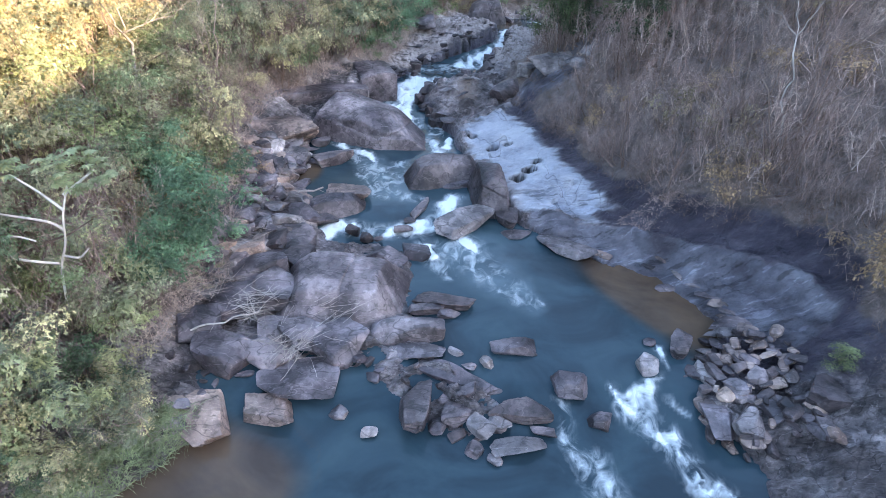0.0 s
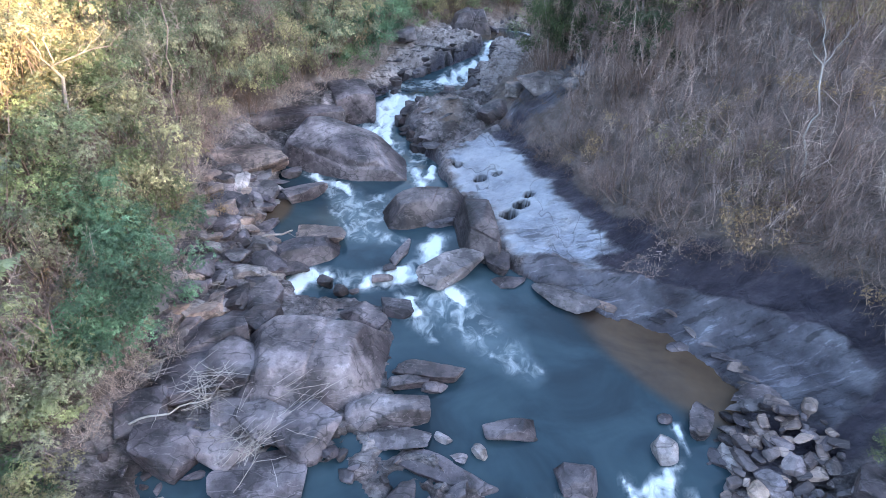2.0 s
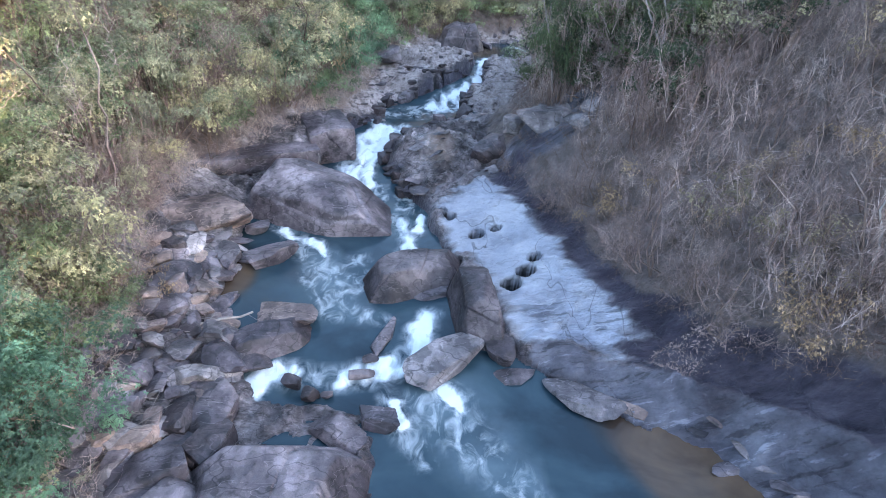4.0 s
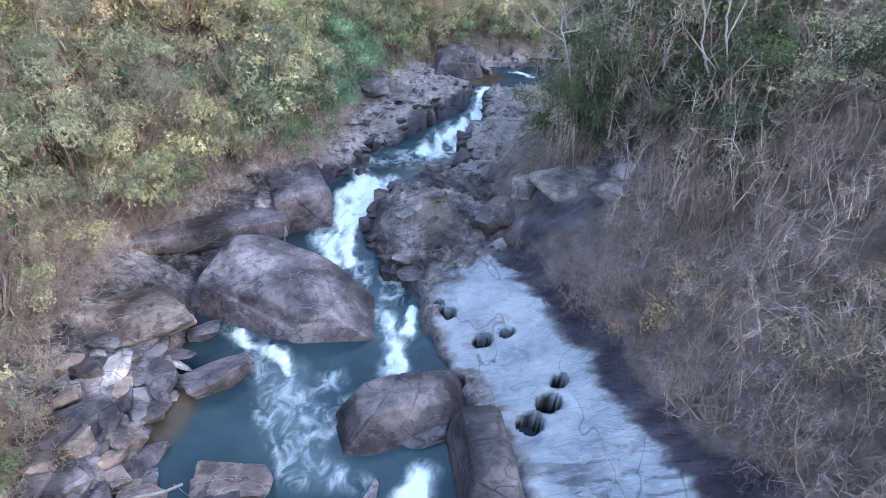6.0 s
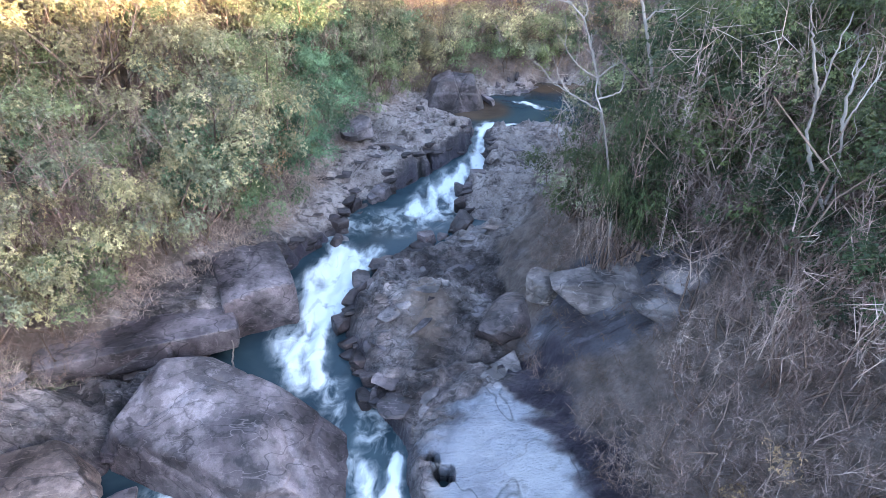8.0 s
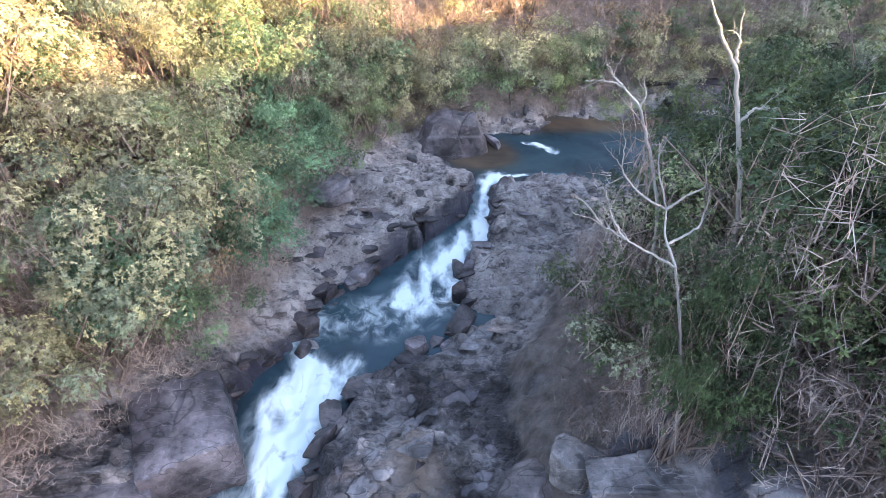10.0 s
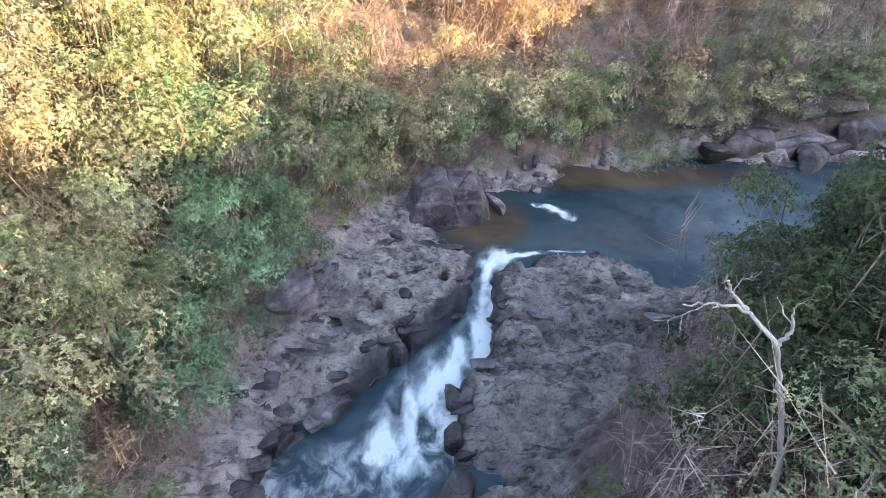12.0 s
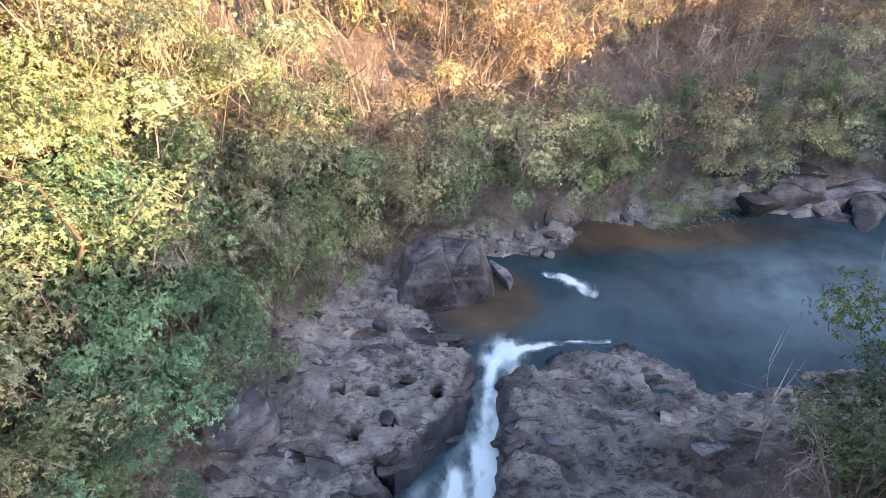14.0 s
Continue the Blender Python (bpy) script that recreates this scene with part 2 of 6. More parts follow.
def ramp(t, fac, stops):
    r = t.nodes.new("ShaderNodeValToRGB")
    e = r.color_ramp.elements
    while len(e) < len(stops):
        e.new(0.5)
    for el, (at, c) in zip(e, stops):
        el.position, el.color = at, (*c, 1) if len(c) == 3 else c
    t.links.new(fac, r.inputs[0])
    return r.outputs[0]


def grey(v):
    return (v, v, v)


def mix(t, fac, a, b, blend="MIX"):
    m = t.nodes.new("ShaderNodeMix")
    m.data_type, m.blend_type = "RGBA", blend
    for source, socket in ((fac, m.inputs[0]), (a, m.inputs[6]), (b, m.inputs[7])):
        if isinstance(source, (int, float)):
            socket.default_value = source
        elif isinstance(source, tuple):
            socket.default_value = (*source, 1)
        else:
            t.links.new(source, socket)
    return m.outputs[2]


def bump(t, b, height, strength, distance=0.05):
    n = t.nodes.new("ShaderNodeBump")
    n.inputs["Strength"].default_value, n.inputs["Distance"].default_value = strength, distance
    t.links.new(height, n.inputs["Height"])
    t.links.new(n.outputs[0], b.inputs["Normal"])


def attribute(t, name):
    a = t.nodes.new("ShaderNodeAttribute")
    a.attribute_name = name
    return a.outputs["Fac"]


def joint_node(t, scale, stretch, width, depth):
    """Thin crooked joints between rock plates: 1 on the plates, dark in the joints."""
    g = t.nodes.new("ShaderNodeNewGeometry")
    wob = t.nodes.new("ShaderNodeTexNoise")
    wob.inputs["Scale"].default_value, wob.inputs["Detail"].default_value = 1.8, 6
    t.links.new(g.outputs["Position"], wob.inputs["Vector"])
    add = t.nodes.new("ShaderNodeMix")
    add.data_type, add.blend_type = "RGBA", "ADD"
    add.inputs[0].default_value = .55
    t.links.new(g.outputs["Position"], add.inputs[6])
    t.links.new(wob.outputs["Color"], add.inputs[7])
    mp = t.nodes.new("ShaderNodeMapping")
    mp.inputs["Scale"].default_value, mp.inputs["Rotation"].default_value = stretch[:3], (0, 0, radians(stretch[3]))
    t.links.new(add.outputs[2], mp.inputs["Vector"])
    v = t.nodes.new("ShaderNodeTexVoronoi")
    v.feature = "DISTANCE_TO_EDGE"
    v.inputs["Scale"].default_value = scale
    t.links.new(mp.outputs[0], v.inputs["Vector"])
    return ramp(t, v.outputs["Distance"], [(0, grey(depth)), (width, grey(1))])


def rock_colour(t, dark, mid, pale, coord="World"):
    base = ramp(t, noise_node(t, .42, 5, .55, coord), [(.36, dark), (.5, mid), (.66, pale)])
    varnish = ramp(t, noise_node(t, .95, 7, .6, coord), [(.41, grey(.42)), (.445, grey(.82)), (.555, grey(1.0)), (.575, grey(1.4))])
    spots = ramp(t, noise_node(t, 3.4, 6, .6, coord), [(.34, grey(.55)), (.46, grey(1.0)), (.64, grey(1.3))])
    grain = ramp(t, noise_node(t, 34, 3, .6, coord), [(.35, grey(.88)), (.65, grey(1.1))])
    vein = ramp(t, noise_node(t, .6, 2, .5, coord, (.8, 1.4, 1.4, -20)), [(.492, grey(1)), (.4985, grey(.18)), (.5015, grey(.18)), (.508, grey(1))])
    scratch = ramp(t, noise_node(t, 1.0, 2.5, .5, coord, (.5, 2.0, 2.0, -50)), [(.494, grey(0)), (.5, grey(.45)), (.506, grey(0))])
    lichen = ramp(t, noise_node(t, 1.9, 12, .74, coord), [(.625, grey(0)), (.655, grey(.6))])
    c = mix(t, 1.0, base, varnish, "MULTIPLY")
    c = mix(t, .8, c, spots, "MULTIPLY")
    c = mix(t, 1.0, c, grain, "MULTIPLY")
    c = mix(t, .75, c, vein, "MULTIPLY")
    c = mix(t, .5, c, joint_node(t, .42, (.6, 1.7, 1.3, 33), .014, .15), "MULTIPLY")
    c = mix(t, lichen, c, pale)
    return mix(t, scratch, c, tuple(min(.6, 1.4 * v) for v in pale))


def rock_material(name, dark, mid, pale, rough=.52):
    m, t, b = material(name)
    info = t.nodes.new("ShaderNodeObjectInfo")
    c = rock_colour(t, dark, mid, pale)
    tone = ramp(t, info.outputs["Random"], [(0, (.70, .68, .70)), (.5, (1, 1, 1)), (1, (1.28, 1.22, 1.15))])
    t.links.new(mix(t, 1.0, c, tone, "MULTIPLY"), b.inputs["Base Color"])
    b.inputs["Roughness"].default_value = rough
    bump(t, b, noise_node(t, 2.4, 6, .55, "World"), .7, .12)
    return m


ROCKS = [rock_material("granite_grey", (.046, .037, .041), (.116, .096, .102), (.225, .193, .20)),
         rock_material("granite_pale", (.095, .082, .083), (.19, .165, .162), (.33, .295, .287)),
         rock_material("granite_tan", (.11, .08, .072), (.24, .178, .155), (.41, .32, .265)),
         rock_material("granite_dark", (.030, .023, .025), (.062, .049, .051), (.135, .112, .112), .58)]

# ---- ground ----


def steps(low, high, fine, growth, far_low, far_high):
    core = list(np.arange(low, high, fine))
    s = fine
    while core[-1] < far_high:
        s *= growth
        core.append(core[-1] + s)
    s = fine
    while core[0] > far_low:
        s *= growth
        core.insert(0, core[0] - s)
    return np.array(core)


def spread_out(a, far_low, far_high):
    a = list(a)
    while a[-1] < far_high:
        a.append(a[-1] + (a[-1] - a[-2]) * 1.14)
    while a[0] > far_low:
        a.insert(0, a[0] - (a[1] - a[0]) * 1.14)
    return np.array(a)


def grid_mesh(name, xs, ys, z, keep=None):
    gx, gy = np.meshgrid(xs, ys)
    nx, ny = len(xs), len(ys)
    v = np.stack([gx.ravel(), gy.ravel(), z], 1)
    i = np.arange(nx * ny).reshape(ny, nx)
    f = np.stack([i[:-1, :-1], i[:-1, 1:], i[1:, 1:], i[1:, :-1]], -1).reshape(-1, 4)
    if keep is not None:
        f = f[keep[f].any(1)]
    used = np.unique(f)
    back = np.zeros(len(v), int)
    back[used] = np.arange(len(used))
    return mesh_of(name, v[used], back[f]), used


def mesh_of(name, v, f, smooth=True):
    """A mesh from arrays of corners and of faces that all have the same number of sides."""
    v, f = np.asarray(v, np.float32), np.asarray(f, np.int32)
    me = bpy.data.meshes.new(name)
    me.vertices.add(len(v))
    me.vertices.foreach_set("co", v.ravel())
    n = f.shape[1]
    me.loops.add(f.size)
    me.loops.foreach_set("vertex_index", f.ravel())
    me.polygons.add(len(f))
    me.polygons.foreach_set("loop_start", np.arange(len(f), dtype=np.int32) * n)
    me.polygons.foreach_set("use_smooth", np.full(len(f), smooth))
    me.update(calc_edges=True)
    return me


def layer(me, name, values):
    me.attributes.new(name, "FLOAT", "POINT").data.foreach_set("value", np.asarray(values, np.float32))




def slab_sheen_colour(t):
    """Smooth pale slab with the sky's bluish sheen mixed into its colour: faint flow lines, long thin cracks, darker
    damp blotches and white mineral lines.
    """
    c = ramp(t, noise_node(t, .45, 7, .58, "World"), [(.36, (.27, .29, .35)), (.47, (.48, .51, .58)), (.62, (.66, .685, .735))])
    lines = ramp(t, noise_node(t, .8, 8, .7, "World", (.3, 4.5, 1, 12)), [(.38, grey(.62)), (.47, grey(1)), (.6, grey(1.06))])
    crack = ramp(t, noise_node(t, .17, 3, .5, "World", (1.6, .8, 1, 40)), [(.4980, grey(1)), (.4996, grey(.15)), (.5004, grey(.15)), (.5020, grey(1))])
    crack_2 = ramp(t, noise_node(t, .2, 3, .5, "World", (.7, 1.7, 1, -30)), [(.4985, grey(1)), (.4997, grey(.3)), (.5003, grey(.3)), (.5015, grey(1))])
    mineral = ramp(t, noise_node(t, .35, 5, .55, "World", (.35, 2.4, 1, -8)), [(.494, grey(0)), (.5, grey(.7)), (.506, grey(0))])
    blot = ramp(t, noise_node(t, 1.1, 11, .74, "World"), [(.36, grey(.5)), (.44, grey(1))])
    c = mix(t, .18, c, lines, "MULTIPLY")
    c = mix(t, .6, c, crack, "MULTIPLY")
    c = mix(t, .4, c, crack_2, "MULTIPLY")
    c = mix(t, .55, c, blot, "MULTIPLY")
    c = mix(t, mineral, c, (.66, .68, .71))
    fold = ramp(t, noise_node(t, 1.3, 4, .55, "World", (.35, 2.6, 1, 10), .5), [(.40, grey(.45)), (.47, grey(1)), (.57, grey(1)), (.62, grey(1.25))])
    return mix(t, attribute(t, "folds"), c, mix(t, 1.0, c, fold, "MULTIPLY"))


def bank_colour(t):
    """Water-worn grey bank with white and dark lines along it."""
    c = ramp(t, noise_node(t, .6, 7, .6, "World"), [(.34, (.066, .06, .074)), (.5, (.15, .145, .17)), (.68, (.31, .305, .34))])
    lines = ramp(t, noise_node(t, 1.0, 8, .68, "World", (.22, 3.0, 1, -55)), [(.38, grey(.35)), (.44, grey(.95)), (.58, grey(1.05)), (.61, grey(1.9))])
    return mix(t, .85, c, lines, "MULTIPLY")


def sharpened(t, name, scale=5.0, amount=.5, soft=.08):
    """An attribute whose border is broken up by fine noise."""
    add = t.nodes.new("ShaderNodeMath")
    add.operation = "MULTIPLY_ADD"
    t.links.new(noise_node(t, scale, 8, .75, "World"), add.inputs[0])
    add.inputs[1].default_value = amount
    t.links.new(attribute(t, name), add.inputs[2])
    return ramp(t, add.outputs[0], [(.5 - soft + amount / 2, grey(0)), (.5 + soft + amount / 2, grey(1))])


xs, ys = steps(-9.5, 12.5, .105, 1.045, -16, 24), steps(11, 56, .115, 1.035, 7, 64)
xs, ys = spread_out(xs, -320, 320), spread_out(ys, -280, 320)
gx, gy = np.meshgrid(xs, ys)
gz, gd, gh = ground(gx.ravel(), gy.ravel())
me, used = grid_mesh("ground", xs, ys, gz)
me.set_sharp_from_angle(angle=radians(38))
layer(me, "inland", gd)
layer(me, "uphill", gh)
m, t, b = material("rock_and_soil")
rock_c = rock_colour(t, (.105, .086, .086), (.225, .190, .188), (.40, .352, .345))
# pale polished slab with the sky's sheen painted in beside the pools, and dark seepage streaks along the hill's foot
wet = sharpened(t, "slab", 2.5, .5, .3)
beds = noise_node(t, 1.0, 9, .68, "World", (.6, 1.7, 1.2, 17), .8)
fine_beds = noise_node(t, 2.6, 9, .7, "World", (.7, 1.8, 1.2, 17), .8)
rock_c = mix(t, .7, rock_c, ramp(t, beds, [(.36, grey(.38)), (.46, grey(.9)), (.52, grey(1.0)), (.66, grey(1.5))]), "MULTIPLY")
rock_c = mix(t, .8, rock_c, ramp(t, fine_beds, [(.40, grey(.45)), (.47, grey(1)), (.60, grey(1.25))]), "MULTIPLY")
rock_c = mix(t, sharpened(t, "bank", 2.0, .5, .25), rock_c, bank_colour(t))
rock_c = mix(t, wet, rock_c, slab_sheen_colour(t))
seep_c = ramp(t, noise_node(t, .8, 9, .68, "World", (.5, 1.6, 1, 35)), [(.36, (.036, .031, .046)), (.5, (.066, .057, .078)), (.66, (.13, .115, .14))])
rock_c = mix(t, sharpened(t, "seep", 3.5, .45, .26), rock_c, seep_c)
mottled = ramp(t, noise_node(t, 1.5, 13, .8, "World"), [(.36, (.15, .115, .105)), (.46, (.37, .305, .285)), (.55, (.53, .455, .43)), (.66, (.66, .59, .555))])
mottled = mix(t, .9, mottled, ramp(t, fine_beds, [(.40, grey(.3)), (.46, grey(1))]), "MULTIPLY")
mottled = mix(t, .8, mottled, ramp(t, beds, [(.36, grey(.4)), (.44, grey(1)), (.6, grey(1.15))]), "MULTIPLY")
rock_c = mix(t, sharpened(t, "tan", 2.0, .8, .25), rock_c, mottled)
rock_c = mix(t, attribute(t, "sand"), rock_c, (.30, .235, .20))
# near-black painted into the holes, standing for the shade inside them
rock_c = mix(t, attribute(t, "pothole_shade"), rock_c, (.012, .011, .013))
soil_c = ramp(t, noise_node(t, 1.7, 8, .7, "World"), [(.3, (.095, .074, .064)), (.5, (.205, .16, .14)), (.7, (.33, .265, .235))])
soil = ramp(t, attribute(t, "soil"), [(.35, grey(0)), (.65, grey(1))])
t.links.new(mix(t, soil, rock_c, soil_c), b.inputs["Base Color"])
t.links.new(ramp(t, attribute(t, "gloss"), [(0, grey(.58)), (1, grey(.3))]), b.inputs["Roughness"])
both = t.nodes.new("ShaderNodeMath")
both.operation = "MULTIPLY_ADD"
t.links.new(fine_beds, both.inputs[0])
both.inputs[1].default_value = 1.6
t.links.new(noise_node(t, 5, 10, .76, "World", (.7, 1.6, 1, 35)), both.inputs[2])
bump(t, b, both.outputs[0], 1.0, .18)
q = np.stack([gx.ravel(), gy.ravel(), 0 * gz], 1)
X, Y = gx.ravel(), gy.ravel()
n1 = fbm(q * np.array([.9, .9, 1]), 4)


def ring_depth(x, y, ring):
    """How far inside a ring places lie, in metres (below 0 outside)."""
    d, _, _ = to_chain(x, y, [(*p, 0) for p in ring + ring[:1]])
    return np.where(inside(x, y, ring), d, -d)


feather = fbm(np.stack([X * .7 + Y * 3.4, (Y - X * 1.5) * .35, 0 * X + 4], 1), 5)      # fringe that runs down the slope
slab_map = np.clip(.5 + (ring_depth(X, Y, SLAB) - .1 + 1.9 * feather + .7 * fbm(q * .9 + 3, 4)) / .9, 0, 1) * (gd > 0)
bald = np.clip(2 - 1.6 * np.hypot((X - 7.2) / 2.6, (Y - 36.2) / 1.7) + n1, 0, 1)
knobs = np.clip(1.3 - np.hypot((X - 1.3) / 3.0, (Y - 38) / 5.6), 0, 1)
bank_map = np.clip(1.5 * knobs + .5 + (ring_depth(X, Y, BANK) + .6 * fbm(q * 1.1 + 8, 4)) / .35, 0, 1) * (gd > 0)
# streaks that run down the slope from the scrub
run = fbm(np.stack([X * 1.1 + Y * 2.6, (Y - X * 1.6) * .3, 0 * X + 4], 1), 5)
band = fbm(np.stack([(X + Y) * 1.7, (X - Y) * .16, 0 * X + 14], 1), 5)
run = np.where(Y < 22.5, .5 * band + .5 * fbm(q * .8 + 19, 6), run)
seep = np.clip(np.interp(Y, [20, 25], [2.6, 1.5]) + 2.4 * run + 1.6 * feather * (Y > 22.5) - 1.0 * np.clip(-gh, 0, 9) / np.interp(Y, [12, 19, 23, 31, 40], [2.8, 2.4, 1.4, 1.0, .6]), 0, 1) * (gd > .15) * (X > 0) * (Y < 36) * np.clip(1.6 - gh, 0, 1) * np.interp(Y, [12, 14.5], [.1, 1]) * (1 - .85 * bank_map) * (1 - .75 * np.clip(ring_depth(X, Y, SLAB) - .45, 0, 1))
damp = np.clip(1.3 * np.exp(-np.clip(gd, 0, 9) / .30) - .15 + 1.3 * fbm(q * 1.7 + 21, 4), 0, 1) * np.interp(Y, [10, 22, 34, 40], [.45, .45, .7, 1]) * (gd < 1.2)
seep = np.maximum(seep, damp * .9)
# mask of the dark shade painted inside the holes
pot = np.zeros(len(X))
for hx, hy, hr in HOLES:
    pot = np.maximum(pot, np.clip(6 - 5 * np.hypot(X - hx, (Y - hy) * 1.15) / (hr * 1.08), 0, 1))
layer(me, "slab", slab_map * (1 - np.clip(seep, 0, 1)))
layer(me, "bank", np.maximum(bank_map, bald) * (1 - slab_map))
layer(me, "folds", np.interp(Y, [25.2, 26.6], [.9, 0]) * (X > 2))
layer(me, "seep", seep)
layer(me, "gloss", (1 - pot) * np.clip(np.exp(-((X - 1) / 3) ** 2 - ((Y - 38) / 5) ** 2) + slab_map + .5 * seep + .6 * np.exp(-np.abs(gd) / .25), 0, 1))
layer(me, "pothole_shade", pot)
layer(me, "tan", np.clip(np.where(X < .5 * (Y - 44) + .2, 1.2, .8) + 1.5 * fbm(q * .7 + 77, 4), 0, 1) * np.interp(Y, [41, 46], [0, 1]) * np.clip(gd * 2.2 - .2, 0, 1))
layer(me, "sand", np.clip(1.1 - np.hypot((X - 1.3) / .9, (Y - 38.2) / 1.8) + .5 * n1, 0, 1) * (gd > 0))
layer(me, "soil", np.clip(gh / 1.2 + .3 + 1.4 * n1, 0, 1) * (1 - bald))
me.materials.append(m)
tagged(new("ground", me), "grey rock shelves and brown leaf-littered gorge slopes", "ground", kind="structure")

# ---- water ----
FALLS = [[(5.5, 54.4, .7), (5.0, 53.2, .6), (4.7, 51.6, .55), (4.4, 50.2, .95), (3.5, 48.6, 1.5), (2.3, 47.2, 1.6), (1.2, 46.2, 1.0)],
         [(-2.9, 44.2, .4), (-2.2, 42.9, .9), (-2.9, 41, 1.1), (-3.1, 39.5, 1.0), (-3.4, 38, 1.1), (-3.2, 36.6, .7)],
         [(-.8, 43.3, .5), (-1.6, 42.2, .8), (-2.3, 40.5, .7), (-2.6, 38.5, .5), (-2.6, 36.3, .4)],
         [(-1.2, 33.4, .3), (-.6, 31.6, .5), (-.4, 30.3, .5)], [(.1, 33.4, .25), (-.1, 31.8, .4), (-.6, 30.6, .4)],
         [(-7.0, 32.4, .25), (-5.8, 31.6, .4), (-4.6, 30.9, .35), (-4.2, 30, .2)],
         [(-5.9, 22.4, .5), (-5.2, 23.3, .5), (-3.4, 22.9, .6), (-1.6, 23.1, .6), (-.4, 23.6, .6), (.1, 24.8, .7), (.5, 25.9, .4)],
         [(1.0, 22.6, .3), (1.5, 21.6, .3)], [(-.7, 21.8, .25), (-.5, 21, .25)],
         [(4.0, 13.0, .09), (4.3, 11.9, .13), (4.7, 10.9, .18), (5.1, 9.9, .09), (5.4, 8.8, .04)],
         [(5.9, 13.5, .1), (6.3, 13.1, .12), (7.0, 12.4, .15), (7.6, 11.4, .09), (8.3, 10.3, .08), (8.6, 9.2, .04)], [(7.7, 14.0, .2), (7.0, 12.9, .3)], [(8.4, 15.4, .2), (8.2, 14.5, .2)], [(8.0, 13.1, .2), (8.4, 12.6, .15)],
         [(7.7, 58.3, .15), (8.5, 58.1, .2), (9.1, 57.3, .35)], [(9.2, 54.8, .05), (7.6, 54.75, .08), (6.2, 54.6, .2), (5.0, 54.0, .5)]]
STREAKS = [[(-4.6, 30.2, .5), (-3.6, 27.8, .6), (-2.2, 26, .4)], [(1.1, 21.8, .8), (2.2, 19.8, .8), (3.6, 17.8, .4)], [(-.4, 35.6, .6), (-.4, 33.6, .5)], [(-3.5, 45, .9), (-1.5, 45.6, 1.0), (.5, 46, .8)], [(-5.8, 31, .5), (-4.4, 29.6, .5), (-4.9, 28.4, .4), (-4.0, 27.2, .5), (-2.6, 26.4, .4), (-1.4, 25.6, .4)], [(-2.8, 29.8, .5), (-3.4, 28.9, .4), (-2.4, 27.8, .4), (-3.4, 26.9, .4)], [(3.2, 47.2, .9), (1.6, 45.8, .9), (.2, 45, .8)], [(1.0, 22.2, .6), (1.8, 20.6, .55), (2.9, 19.0, .4)], [(-.7, 21.8, .5), (-.4, 20.4, .5), (.4, 19.4, .3)], [(.2, 22, .5), (.8, 20.6, .4)], [(-4.3, 28.9, .3), (-4.6, 27.6, .3), (-3.9, 26.6, .3), (-3.1, 25.8, .3)], [(-3.3, 28.2, .25), (-3.0, 27, .3), (-3.4, 26, .25)], [(2.4, 20, .25), (3.3, 18.6, .3)], [(1.4, 21, .3), (2.3, 19, .3)],
           [(-.3, 29.8, .4), (-1.4, 28.9, .35), (-2.6, 28.6, .3)], [(1.5, 46.5, .6), (0, 45.6, .6), (-1.6, 45.2, .4)], [(-2.2, 36, .6), (-1.6, 34.8, .4)], [(4.2, 12.6, .3), (4.7, 10.8, .5), (5.4, 8.6, .5), (5.8, 7, .4)], [(6.1, 13.3, .3), (7.2, 12, .4), (8.1, 10.4, .5), (8.8, 8.4, .4)]]


def near_streams(x, y, streams):
    out = np.zeros(len(x))
    for s in streams:
        d, w, _ = to_chain(x, y, s)
        out = np.maximum(out, np.clip(1.35 - d / np.maximum(w, .05), 0, 1))
    return out


xs, ys = steps(-11, 13, .11, 1.12, -110, 90), steps(7.5, 63, .11, 1.12, -50, 80)
gx, gy = np.meshgrid(xs, ys)
X, Y = gx.ravel(), gy.ravel()
rz, rd, rh = ground(X, Y, fine=False)
q = np.stack([X, Y, 0 * X], 1)
warp = .75 * fbm(q * .9 + 11, 4)
foam = near_streams(X + warp * np.interp(Y, [13.5, 17], [2.0, 1]), Y + .35 * fbm(q * 1.1 + 70, 3), FALLS)
foam = foam * np.clip(1.0 + 1.8 * fbm(np.stack([X * 1.3, Y * .7, 0 * X + 50], 1), 3), .5, 1)
foam = foam * np.interp(Y, [9, 13, 16], [.4, .6, 1])
thin = near_streams(X + 1.6 * warp, Y + .5 * fbm(q * 1.3 + 90, 3), STREAKS)
flow = fbm(np.stack([X * 2.3 + 2.5 * warp, Y * .75, 0 * X], 1), 5)
wz = level(Y + .5 * warp) + .012 * fbm(q * 1.5, 3) + foam * (.45 * flow + .26 * fbm(q * 3, 3)) + thin * .07 * flow
me, used = grid_mesh("river", xs, ys, wz, keep=rd < 1.6)
layer(me, "foam", np.clip(foam * (.45 + 2.0 * np.clip(flow + .24, 0, 1)), 0, 1)[used])
layer(me, "thin", thin[used])
shoal_mirror_map = np.maximum(np.exp(-((.58 * (X - 8.8) - .82 * (Y - 18.3)) / 4.6) ** 2 - ((.82 * (X - 8.8) + .58 * (Y - 18.3)) / 1.9) ** 2), np.exp(-((X + 7.2) / 3.8) ** 2 - ((Y - 9.6) / 2.4) ** 2))
# brown by the block and far bank: the hill's reflection painted as shallows
shoal_mirror_map = np.maximum(shoal_mirror_map, np.maximum(np.exp(-((X - 5.2) / 2.4) ** 2 - ((Y - 57) / 2.0) ** 2), .7 * np.exp(-((X - 13) / 9) ** 2 - ((Y - 60.8) / 1.9) ** 2)))
shoal_mirror_map = np.maximum(shoal_mirror_map, np.exp(-((X + 8.0) / 1.2) ** 2 - ((Y - 28.4) / 1.6) ** 2))
